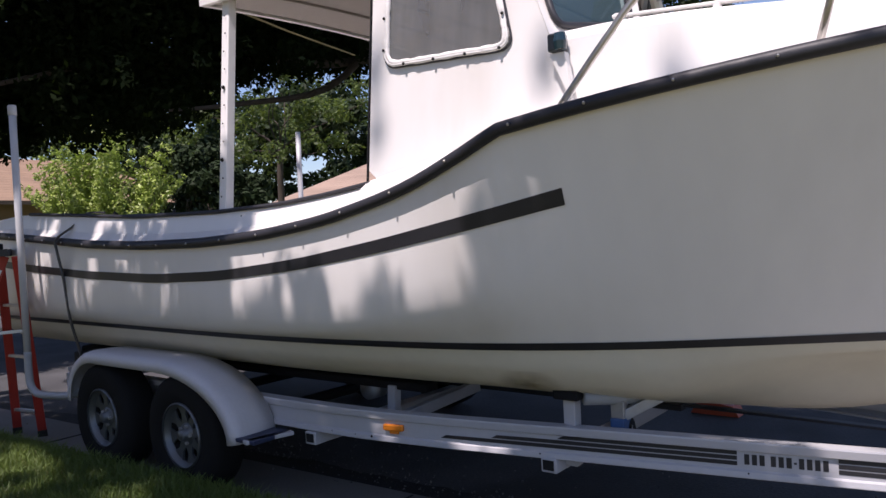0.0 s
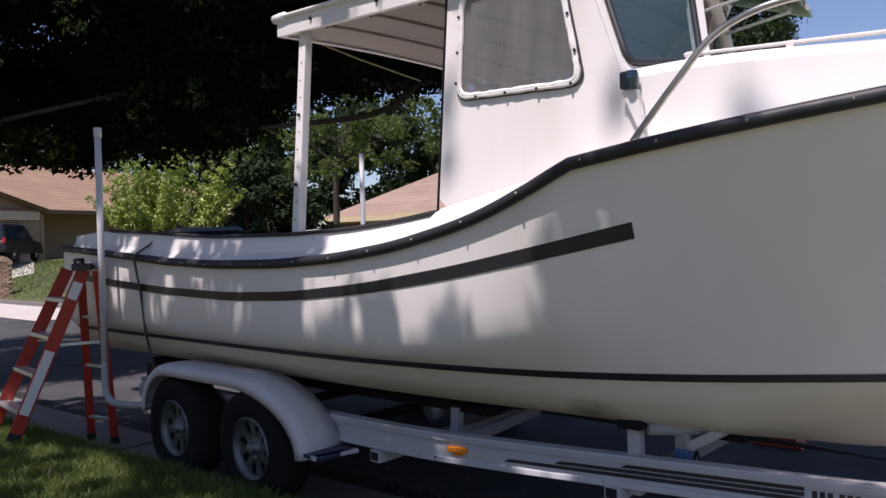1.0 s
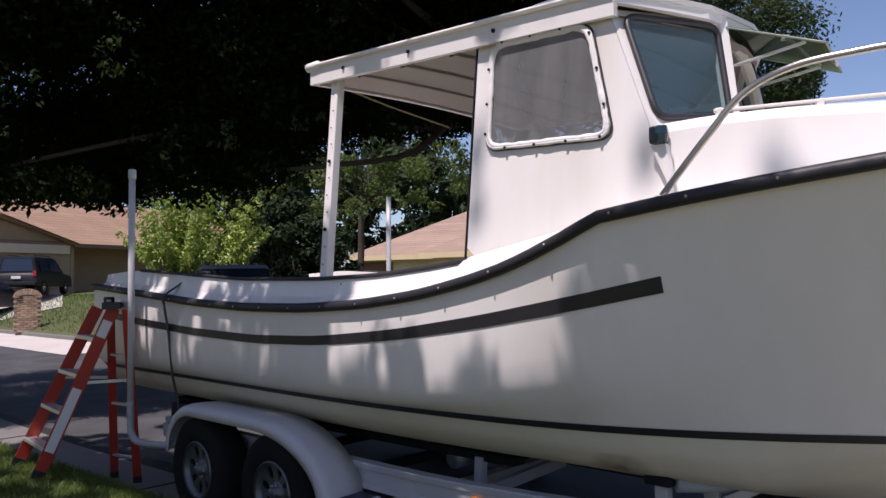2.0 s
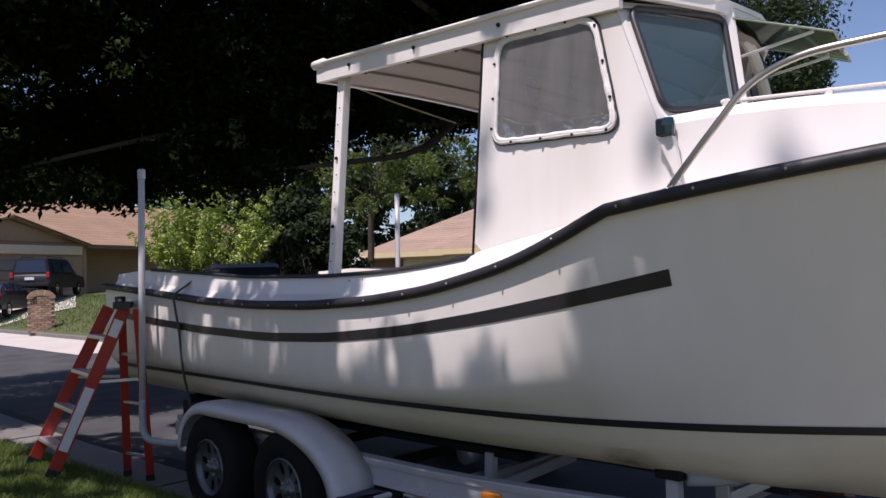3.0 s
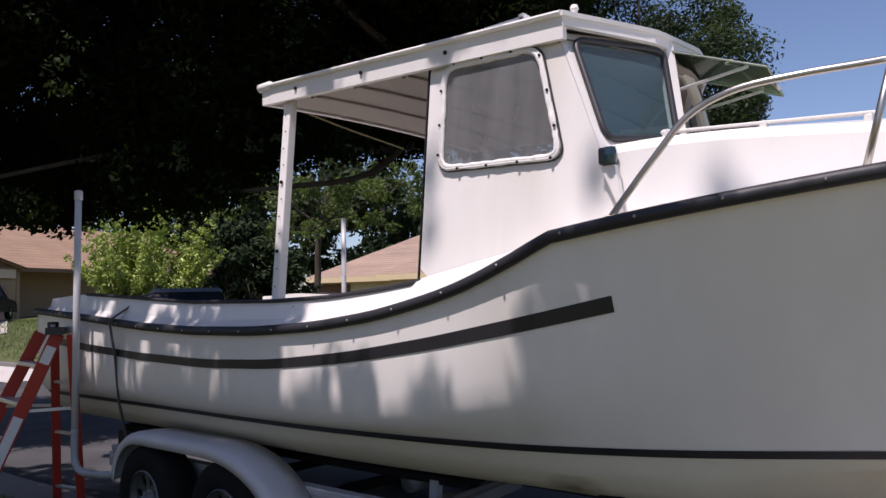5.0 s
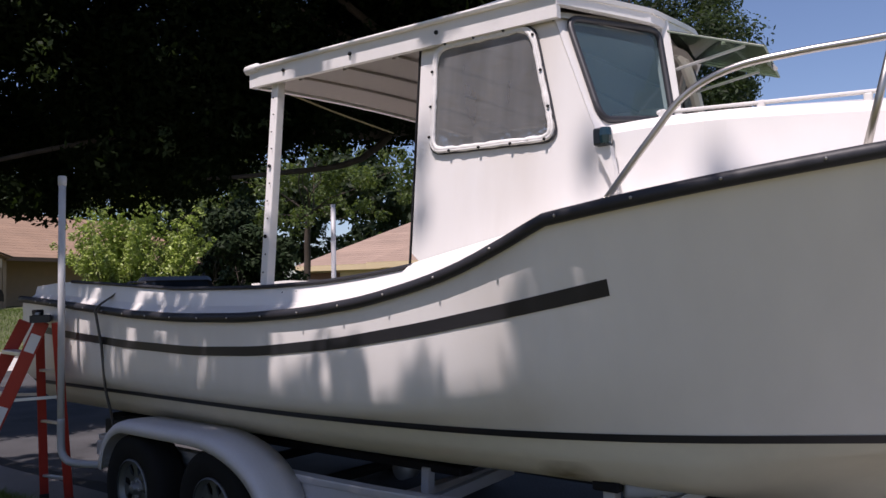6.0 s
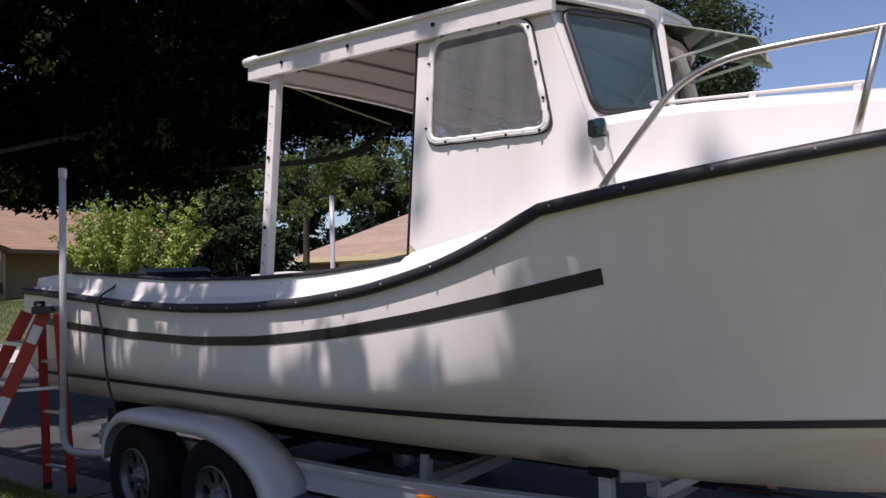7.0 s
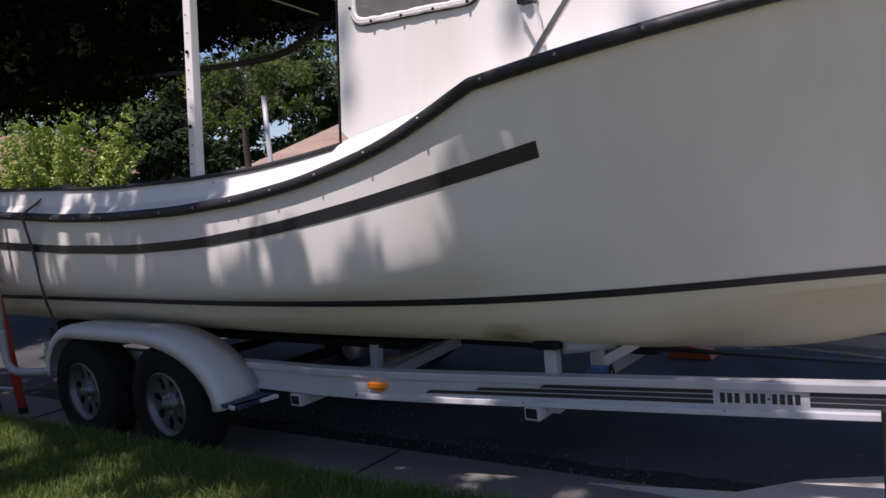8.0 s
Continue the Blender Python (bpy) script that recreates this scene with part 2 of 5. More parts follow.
def box(bm, lo, hi, bevel=0.0, m=None):
    """An upright box from corner to corner, bevelled; m turns and places it."""
    lo, hi = Vector(lo), Vector(hi)
    r = bmesh.ops.create_cube(bm, size=1)["verts"]
    mat = Matrix.Translation((lo + hi) / 2) @ Matrix.Diagonal((*(hi - lo), 1))
    bmesh.ops.transform(bm, matrix=mat, verts=r)
    if bevel:
        edges = {e for v in r for e in v.link_edges}
        r = bmesh.ops.bevel(bm, geom=list(edges), offset=bevel, segments=2, affect="EDGES", profile=0.5)["verts"]
        r = list({v for v in r})
    if m:
        bmesh.ops.transform(bm, matrix=m, verts=list({v for f in bm.faces for v in f.verts} & set(all_of(bm, r))))
    return bm


def all_of(bm, verts):
    """All vertices of the pieces that hold these vertices."""
    seen, stack = set(), list(verts)
    while stack:
        v = stack.pop()
        if v not in seen:
            seen.add(v)
            stack += [e.other_vert(v) for e in v.link_edges]
    return seen


def boxes(*specs):
    bm = bmesh.new()
    for s in specs:
        box(bm, *s)
    return bm


def beam(a, b, w, h, bevel=0.004, up=(0, 0, 1)):
    """A bar of section w x h from a to b."""
    a, b = Vector(a), Vector(b)
    d = b - a
    z = d.normalized()
    x = Vector(up).cross(z)
    x = x.normalized() if x.length > 1e-4 else Vector((1, 0, 0))
    y = z.cross(x)
    m = Matrix((x, y, z)).transposed().to_4x4()
    m.translation = (a + b) / 2
    bm = bmesh.new()
    r = bmesh.ops.create_cube(bm, size=1)["verts"]
    bmesh.ops.scale(bm, vec=(w, h, d.length), verts=r)
    if bevel:
        bmesh.ops.bevel(bm, geom=list(bm.edges), offset=bevel, segments=2, affect="EDGES", profile=0.5)
    bmesh.ops.transform(bm, matrix=m, verts=bm.verts)
    return bm


def smooth_line(pts, n=8):
    """Points on a soft curve through pts."""
    p = [Vector(q) for q in pts]
    out = []
    for i in range(len(p) - 1):
        a, b, c, d = p[max(i - 1, 0)], p[i], p[i + 1], p[min(i + 2, len(p) - 1)]
        for k in range(n):
            t = k / n
            out.append(0.5 * ((2 * b) + (c - a) * t + (2 * a - 5 * b + 4 * c - d) * t * t + (3 * b - a - 3 * c + d) * t ** 3))
    return out + [p[-1]]


def tube(pts, radius, sides=10, caps=True, flat=None):
    """A tube along pts; radius may be one number or one for each point; flat: (width, height) of a flattened section."""
    p = [Vector(q) for q in pts]
    bm = bmesh.new()
    rings = []
    last = None
    for i, q in enumerate(p):
        d = (p[min(i + 1, len(p) - 1)] - p[max(i - 1, 0)]).normalized()
        if last is None:
            last = d.orthogonal().normalized()
            if flat:
                last = (Vector((0, 0, 1)) - d * d.z).normalized()
        u = (last - d * last.dot(d)).normalized()
        last = u
        v = d.cross(u)
        r = radius[i] if isinstance(radius, (list, tuple)) else radius
        a, b = (flat[1] / 2, flat[0] / 2) if flat else (r, r)
        rings.append([bm.verts.new(q + u * math.cos(k * 2 * math.pi / sides) * a + v * math.sin(k * 2 * math.pi / sides) * b) for k in range(sides)])
    for a, b in zip(rings, rings[1:]):
        for k in range(sides):
            bm.faces.new((a[k], a[(k + 1) % sides], b[(k + 1) % sides], b[k]))
    if caps:
        bm.faces.new(rings[0][::-1])
        bm.faces.new(rings[-1])
    return bm


def grid(rows, thick=0.0):
    """A sheet through rows of points; thick pushes a second skin below it."""
    bm = bmesh.new()
    vs = [[bm.verts.new(q) for q in row] for row in rows]
    for a, b in zip(vs, vs[1:]):
        for k in range(len(a) - 1):
            bm.faces.new((a[k], a[k + 1], b[k + 1], b[k]))
    bmesh.ops.recalc_face_normals(bm, faces=bm.faces)
    if thick:
        bmesh.ops.solidify(bm, geom=list(bm.faces), thickness=thick)
    return bm


def prism(outline, a, b):
    """A plate: an outline of points, pushed from offset a to offset b."""
    bm = bmesh.new()
    lo = [bm.verts.new(Vector(q) + Vector(a)) for q in outline]
    hi = [bm.verts.new(Vector(q) + Vector(b)) for q in outline]
    bm.faces.new(lo[::-1])
    bm.faces.new(hi)
    for i in range(len(lo)):
        j = (i + 1) % len(lo)
        bm.faces.new((lo[i], lo[j], hi[j], hi[i]))
    bmesh.ops.recalc_face_normals(bm, faces=bm.faces)
    return bm


def lathe(profile, axis_at, axis="y", n=32):
    """Turns (radius, along) pairs round an axis through axis_at."""
    bm = bmesh.new()
    rings = []
    for r, h in profile:
        ring = []
        for k in range(n):
            a = 2 * math.pi * k / n
            c, s = r * math.cos(a), r * math.sin(a)
            off = {"y": (c, h, s), "z": (c, s, h), "x": (h, c, s)}[axis]
            ring.append(bm.verts.new(Vector(axis_at) + Vector(off)))
        rings.append(ring)
    for a, b in zip(rings, rings[1:]):
        for k in range(n):
            bm.faces.new((a[k], a[(k + 1) % n], b[(k + 1) % n], b[k]))
    bmesh.ops.recalc_face_normals(bm, faces=bm.faces)
    return bm


def leaves(name, centres, radii, count, size, mat, seed, parent=None, flatten=0.75, shell=0.45, narrow=0.45):
    """Many small leaf blades gathered in uneven clumps; one joined mesh."""
    rg = np.random.default_rng(seed)
    centres, radii = np.array(centres, float), np.array(radii, float)
    w = radii ** 2
    pick = rg.choice(len(centres), count, p=w / w.sum())
    d = rg.normal(size=(count, 3))
    d /= np.linalg.norm(d, axis=1)[:, None]
    r = radii[pick] * (shell + (1 - shell) * rg.random(count) ** 0.6) * (0.85 + 0.3 * rg.random(count))
    p = centres[pick] + d * r[:, None] * np.array([1, 1, flatten])
    n = d + rg.normal(size=(count, 3)) * 0.7 + np.array([0, 0, 0.5])
    n /= np.linalg.norm(n, axis=1)[:, None]
    u = np.cross(n, rg.normal(size=(count, 3)))
    u /= np.linalg.norm(u, axis=1)[:, None]
    v = np.cross(n, u)
    s = size * (0.6 + 0.8 * rg.random(count))[:, None]
    quad = np.stack([p - u * s, p + v * s * narrow, p + u * s, p - v * s * narrow], 1).reshape(-1, 3)
    me = bpy.data.meshes.new(name)
    me.vertices.add(count * 4)
    me.vertices.foreach_set("co", quad.ravel())
    me.loops.add(count * 4)
    me.loops.foreach_set("vertex_index", np.arange(count * 4))
    me.polygons.add(count)
    me.polygons.foreach_set("loop_start", np.arange(count) * 4)
    me.update(calc_edges=True)
    me.validate()
    return part(name, me, mat, parent)


def limb(a, b, r0, r1, seed, bend=0.3, n=10):
    rg = random.Random(seed)
    a, b = Vector(a), Vector(b)
    mids = [a.lerp(b, k / 4) + Vector([rg.uniform(-bend, bend) for _ in range(3)]) * (0 if k in (0, 4) else 1) for k in range(5)]
    line = smooth_line(mids, 4)
    m = len(line) - 1
    return tube(line, [r0 + (r1 - r0) * i / m for i in range(m + 1)], n)


def merge(bms):
    out = bmesh.new()
    for b in bms:
        me = bpy.data.meshes.new("tmp")
        b.to_mesh(me)
        b.free()
        out.from_mesh(me)
        bpy.data.meshes.remove(me)
    return out


def lerp_table(x, xs, ys):
    return float(np.interp(x, xs, ys))


# ---- ground ----
KERB_Y = -1.23          # street side of the kerb abreast of the front axle
FAR_KERB_Y = 5.1        # far side of the street
ground = tagged(part("ground", grid([[(x, y, -0.02) for x in (-900, 900)] for y in (-900, 900)]), SOIL), "far grassy ground reaching the horizon", "ground", kind="structure")


def skew(x):
    """The street runs a few degrees off the boat's line."""
    return 0.055 * max(-4.0, min(6.0, x))


def rough_sheet(x0, x1, y0, y1, nx, ny, height, lean=(0, 0)):
    bm = rough_flat(x0, x1, y0, y1, nx, ny, height)
    for v in bm.verts:
        t = (v.co.y - y0) / (y1 - y0)
        v.co.y += skew(v.co.x) * (lean[0] * (1 - t) + lean[1] * t)
    return bm


def rough_flat(x0, x1, y0, y1, nx, ny, height):
    return grid([[(x0 + (x1 - x0) * i / nx, y0 + (y1 - y0) * j / ny, height(x0 + (x1 - x0) * i / nx, y0 + (y1 - y0) * j / ny)) for i in range(nx + 1)] for j in range(ny + 1)])


road = tagged(part("road", rough_sheet(-60, 40, -0.63, FAR_KERB_Y, 200, 16, lambda x, y: 0.004 * noise.noise((x * 0.8, y * 0.8, 0)), (0.8, 0)), ASPHALT), "worn grey asphalt street in tree shade", "road", kind="structure")
seam = tagged(part("tar_seam", grid([[(-20 + 0.06 * i, 0.8 * skew(-20 + 0.06 * i) + 0.1 + y + 0.05 * s * noise.noise((0.06 * i * 2.5, s, 2)) + 0.03 * s * noise.noise((0.06 * i * 9, s, 4)), 0.007 + (0.002 if k else 0)) for k, (y, s) in enumerate(((-0.73, 0.3), (-0.66, 0), (-0.57, 1)))] for i in range(500)]), TAR), "dark ragged asphalt seam along the gutter", "road seam", kind="structure")
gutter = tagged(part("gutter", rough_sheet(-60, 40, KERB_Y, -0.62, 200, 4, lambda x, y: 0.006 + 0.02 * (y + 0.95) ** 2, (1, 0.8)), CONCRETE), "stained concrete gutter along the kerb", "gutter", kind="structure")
bm = bmesh.new()
for k in range(-20, 14):
    box(bm, (k * 3.0 + 1.12, KERB_Y - 0.14, -0.1), (k * 3.0 + 4.11, KERB_Y, 0.085), 0.02)
for v in bm.verts:
    v.co.y += skew(v.co.x)
joint = tagged(part("gutter_joint", boxes(*[((k * 3.0 + 1.1, KERB_Y + 0.005 + skew(k * 3.0 + 1.1), 0.0), (k * 3.0 + 1.112, -0.64 + 0.8 * skew(k * 3.0 + 1.1), 0.013), 0.002) for k in range(-8, 4)]), TAR), "dark open joints across the concrete gutter", "gutter joint", kind="structure")
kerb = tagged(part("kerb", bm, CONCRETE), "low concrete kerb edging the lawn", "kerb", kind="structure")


def lawn_height(x, y):
    return 0.085 + 0.012 * noise.noise((x * 1.5, y * 1.5, 3)) + 0.03 * min(1, max(0, (-1.5 - y)))


lawn = tagged(part("lawn", rough_sheet(-60, 40, -40, KERB_Y - 0.12, 200, 80, lawn_height, (1, 1)), LAWN), "lawn beside the kerb in dappled shade", "lawn", kind="structure")
far_lawn = tagged(part("far_lawn", rough_sheet(-60, 40, FAR_KERB_Y + 0.15, 60, 60, 40, lambda x, y: lerp_table(y, [5.3, 6.0, 10.0, 14.0, 60], [0.13, 0.40, 1.25, 1.5, 1.6])), SOIL), "lawns of the houses across the street", "lawn", kind="structure")
# Pale strip laid over the asphalt to show that stretch in full sun.
apron = tagged(part("driveway_apron", rough_sheet(-60, -15, 3.0, FAR_KERB_Y, 60, 4, lambda x, y: 0.012 + 0.004 * noise.noise((x, y, 5))), DRIVE), "pale concrete-coloured strip painted as sunlit street along the far kerb", "apron", kind="structure")
# Pale patch edged along the boat's shadow line, painting the ground as sunlit.
bow_sun_patch = tagged(part("concrete_apron", prism([(2.2, -0.6, 0), (2.8, -0.45, 0), (3.02, -0.22, 0), (3.3, -0.06, 0), (9.0, 0.2, 0), (9.0, -0.4, 0)], (0, 0, 0.0), (0, 0, 0.012)), DRIVE), "pale pebbly patch cut to the shape of the sunlit ground by the gutter", "apron", kind="structure")
# Added wall out of view; blocks low skylight to darken the wheel side.
wall_house = tagged(part("wall_house", boxes(((-22, -10.2, 0), (2.2, -9.9, 5.0), 0.02)), STUCCO), "unseen plain wall added behind the lawn to block skylight", "wall", kind="structure")
far_kerb = tagged(part("far_kerb", boxes(((-60, FAR_KERB_Y, -0.1), (40, FAR_KERB_Y + 0.16, 0.13), 0.02)), CONCRETE), "concrete kerb on the far side of the street", "kerb", kind="structure")


# ---- the boat ----
GUN_X = [-2.79, -1.9, -0.9, -0.3, 0.3, 0.8, 1.22, 1.58, 1.78, 2.0, 2.17, 2.5, 2.86, 3.12, 3.41, 4.2, 4.9]
GUN_Z = [1.53, 1.475, 1.405, 1.382, 1.381, 1.405, 1.452, 1.523, 1.578, 1.664, 1.738, 1.78, 1.822, 1.853, 1.888, 1.995, 2.1]
HALF_X = [-2.79, -1.7, -0.9, 0, 2.2, 2.6, 3.0, 3.4, 3.8, 4.2, 4.6, 4.9]
HALF_B = [1.1, 1.16, 1.19, 1.21, 1.22, 1.2, 1.12, 0.98, 0.8, 0.58, 0.3, 0.03]
WATER_X = [-2.79, -1, 0, 0.85, 1.7, 2.17, 2.43, 2.84, 3.08, 3.37, 3.8, 4.2, 4.6, 4.9]
WATER_B = [1.0, 1.05, 1.09, 1.1, 1.04, 0.93, 0.86, 0.69, 0.57, 0.44, 0.28, 0.15, 0.06, 0.02]


def soft(x, xs, ys, w=0.12):
    return sum(lerp_table(x + d * w, xs, ys) for d in (-1, -0.5, 0, 0.5, 1)) / 5


def gun_z(x):
    return lerp_table(x, GUN_X, GUN_Z) if 2.0 < x < 2.4 else soft(x, GUN_X, GUN_Z, 0.1)


def half(x):
    return soft(x, HALF_X, HALF_B, 0.25)


def water_half(x):
    return min(soft(x, WATER_X, WATER_B, 0.3), half(x))


def water_z(x):
    return soft(x, [-2.8, 0.5, 1.9, 2.4, 2.8, 3.1, 3.4, 4.9], [0.873, 0.88, 0.891, 0.9, 0.912, 0.921, 0.932, 0.99], 0.2)


def keel_z(x):
    return soft(x, [-2.8, 1.0, 1.8, 2.4, 2.95, 3.3, 3.8, 4.3, 4.6, 4.9], [0.6, 0.6, 0.6, 0.56, 0.53, 0.6, 0.76, 0.98, 1.2, 1.7], 0.15)


def section(x):
    """Half section of the hull at x, from keel to gunwale: (y, z) points, y positive outwards."""
    b, bw, g, w, k = half(x), water_half(x), gun_z(x), water_z(x), keel_z(x)
    w = max(w, k + 0.02)
    full = lerp_table(x, [-3, 2.0, 3.4, 4.6], [1, 1, 0.55, 0.2])
    belly = soft(x, [1.0, 1.7, 2.1, 2.45, 3.2], [0.85, 0.77, 0.6, 0.44, 0.4], 0.2)
    hollow = max(0.0, min(1.0, (x - 2.5) / 0.6))
    pts = [(0, k), (bw * (0.42 - 0.2 * (1 - full)) * (1 - 0.35 * hollow), k + (w - k) * (0.06 + 0.12 * (1 - full))), (bw * (0.68 + 0.1 * full - 0.2 * hollow), k + (w - k) * (0.42 - 0.12 * full + 0.18 * hollow)),
           (bw * (0.88 + 0.05 * full - 0.08 * hollow), k + (w - k) * (0.62 + 0.16 * hollow)), (bw, w), (bw + (b - bw) * belly, w + (g - w) * (0.45 - 0.09 * full - 0.14 * max(0.0, min(1.0, 2.2 - x)))), (b, g)]
    line = smooth_line([(0, y, z) for y, z in pts], 5)
    return [(q.y, q.z) for q in line]


def hull_y(x, z):
    """Half breadth of the topsides at height z."""
    s = section(x)[18:]
    return lerp_table(z, [q[1] for q in s], [q[0] for q in s])


STATIONS = [-2.79 + (4.9 + 2.79) * i / 96 for i in range(97)]
boat = thing("fishing_boat", "white pilothouse fishing boat with black rub rails on a trailer", "boat", (0.3, 0, 0.6))


def skin(lo, hi):
    rows = []
    for x in STATIONS:
        s = section(x)
        rows.append([(x, -y, z) for y, z in s[hi - 1:lo:-1]] + [(x, -s[lo][0], s[lo][1])] + ([(x, y, z) for y, z in s[lo + 1:hi]] if lo == 0 else []))
    return rows


bm = merge([grid([[(x, side * y, z) for y, z in section(x)[20:]] for x in STATIONS], 0.0) for side in (-1, 1)])
hull = part("hull_side", bm, GELCOAT, boat, "white gelcoat topsides, dull with age", True)
bm = grid([[(x, -y, z) for y, z in section(x)[20::-1]] + [(x, y, z) for y, z in section(x)[1:21]] for x in STATIONS])
part("hull_bottom", bm, BOTTOM, boat, "cream rounded hull bottom with brown stains", True)
# brown growth left where the hull rests on its support
bm = bmesh.new()
NX, NS = 24, 40
net = []
for i in range(NX + 1):
    x = 1.72 + 0.55 * i / NX
    sec = section(x)
    net.append([bm.verts.new((x, -lerp_table(9 + j / 6, range(len(sec)), [q[0] for q in sec]) - 0.003, lerp_table(9 + j / 6, range(len(sec)), [q[1] for q in sec]) - 0.001)) for j in range(NS + 1)])
for i in range(NX):
    for j in range(NS):
        bm.faces.new((net[i][j], net[i][j + 1], net[i + 1][j + 1], net[i + 1][j]))
part("algae_patch", bm, ALGAE, boat, "brown algae stain")
s0 = section(STATIONS[0])
part("transom", prism([(STATIONS[0] + 0.003, -y, z) for y, z in s0[::-1]] + [(STATIONS[0] + 0.003, y, z) for y, z in s0[1:]], (0, 0, 0), (0.03, 0, 0)), GELCOAT, boat)
# keel with its black shoe
kx = [-2.4 + 0.2 * i for i in range(31)]
part("keel", grid([[(x, y, lerp_table(x, [2.3, 3.1], [0.5, keel_z(3.1) + 0.02]) * (1 - k) + (keel_z(x) + 0.03) * k) for y, k in ((-0.095, 1), (-0.045, 0), (0.045, 0), (0.095, 1))] for x in kx if x < 3.1]), BOTTOM, boat)
part("keel_shoe", beam((-2.4, 0, 0.49), (2.35, 0, 0.48), 0.1, 0.03), BLACK_TRIM, boat)
part("bow_strap", beam((2.3, 0, 0.487), (4.4, 0, 0.465), 0.05, 0.012), BLACK_TRIM, boat, "taut black webbing strap under the bow")


def hull_band(name, line, width, mat, x0, x1, n=70, out=0.004):
    """A stripe that lies on the starboard and port topsides; line gives its middle height at x."""
    for side in (-1, 1):
        rows = []
        for i in range(n + 1):
            x = x0 + (x1 - x0) * i / n
            wv = width(x)
            rows.append([(x, side * (hull_y(x, line(x) + wv * k) + out), line(x) + wv * k) for k in (-0.5, -0.17, 0.17, 0.5)])
        part(name, grid(rows), mat, boat)


hull_band("waterline_stripe", lambda x: water_z(x) + 0.005, lambda x: 0.032, STRIPE, -2.78, 4.6)
hull_band("side_stripe", lambda x: soft(x, [-2.79, -2.0, -1.0, -0.19, 0.42, 1.03, 1.57, 2.0, 2.39, 3], [1.32, 1.268, 1.215, 1.194, 1.209, 1.261, 1.335, 1.41, 1.487, 1.6], 0.12),
          lambda x: 0.05 + 0.012 * max(0, x - 0.5) / 2, STRIPE, -2.5, 2.375)
for side in (-1, 1):
    # rub rail: a rounded black moulding
    rail = part("rub_rail", tube([(x, side * (half(x) + 0.012), gun_z(x)) for x in STATIONS], 0.03, 10, True, flat=(0.05, 0.052)), BLACK_TRIM, boat, "black rubber rub rail with bolt heads", True)
    bm = bmesh.new()
    for i in range(24):
        x = -2.4 + i * 0.29
        r = bmesh.ops.create_uvsphere(bm, u_segments=6, v_segments=4, radius=0.006)["verts"]
        bmesh.ops.translate(bm, vec=(x, side * (half(x) + 0.043), gun_z(x)), verts=r)
    tagged(part("rail_screws", bm, STEEL, rail, "bright screw heads"), kind="stuff")


def coam_z(x):
    return soft(x, [-2.6, -2.1, -1.35, -0.48, 0.33, 0.78, 1.1, 1.38, 2.3], [1.63, 1.648, 1.606, 1.55, 1.537, 1.548, 1.574, 1.606, 1.7], 0.08)


def coam_y(x):
    return min(lerp_table(x, [0.5, 1.2], [1.12, 1.072]), half(x) - 0.05)


ax = [-2.62 + (1.385 + 2.62) * i / 40 for i in range(41)]
for side in (-1, 1):
    rows = [[(x, side * (half(x) - 0.005), gun_z(x) + 0.02), (x, side * (half(x) * 0.35 + coam_y(x) * 0.65), gun_z(x) * 0.62 + coam_z(x) * 0.38), (x, side * coam_y(x), coam_z(x) - 0.006),
             (x, side * (coam_y(x) - 0.1), coam_z(x)), (x, side * (coam_y(x) - 0.105), 0.95)] for x in ax]
    coaming = part("coaming", grid(rows), GELCOAT, boat, "white cockpit coaming")
    part("coaming_edge", tube([(x, side * (coam_y(x) + 0.004), coam_z(x) + 0.002) for x in ax if x > -2.0], 0.012, 8, True, flat=(0.03, 0.022)), BLACK_TRIM, coaming, "black edge trim")
    bm = bmesh.new()
    for i in range(9):
        x = 0.52 + i * 0.105
        r = bmesh.ops.create_uvsphere(bm, u_segments=6, v_segments=4, radius=0.007)["verts"]
        bmesh.ops.translate(bm, vec=(x, side * (coam_y(x) + 0.006), coam_z(x) - 0.035), verts=r)
    tagged(part("snaps", bm, DARK, coaming, "dark canvas snaps"), kind="stuff")
part("aft_coaming", prism([(-2.66, -1.0, 1.45), (-2.66, 1.0, 1.45), (-2.62, 1.02, 1.58), (-2.62, -1.02, 1.58)], (0, 0, 0), (0.06, 0, 0)), GELCOAT, boat)
part("stern_deck", boxes(((-2.78, -1.05, 1.47), (-2.5, 1.05, 1.5), 0.008)), GELCOAT, boat)
part("cockpit_sole", boxes(((-2.6, -0.94, 0.93), (1.8, 0.94, 0.95))), PAINTED, boat)
part("cleat", tube(smooth_line([(-2.6, -1.02, 1.53), (-2.6, -1.03, 1.6), (-2.52, -1.04, 1.6), (-2.52, -1.04, 1.54)], 4), 0.01), STEEL, boat)

# foredeck trunk
def side_deck(x):
    return min(1, max(0, (x - 2.3) / 0.4))


def deck_z(x):
    return 2.1 + 0.022 * side_deck(x) - 0.065 * max(0.0, x - 2.5)


def trunk_y(x):
    return min(1.02, half(x) - 0.15) - 0.1 * side_deck(x)


fx = [2.3 + (4.25 - 2.3) * i / 26 for i in range(27)]
for side in (-1, 1):
    part("trunk_side", grid([[(x, side * (half(x) - 0.005), gun_z(x) + 0.02), (x, side * (trunk_y(x) + 0.02), gun_z(x) + 0.035), (x, side * trunk_y(x), deck_z(x) - 0.04), (x, side * (trunk_y(x) - 0.03), deck_z(x))] for x in fx]), GELCOAT, boat, "white trunk cabin side")
rows = []
for x in fx:
    t = trunk_y(x) - 0.03
    rows.append([(x, t * k, deck_z(x) + 0.1 * (1 - k * k)) for k in [i / 6 for i in range(-6, 7)]])
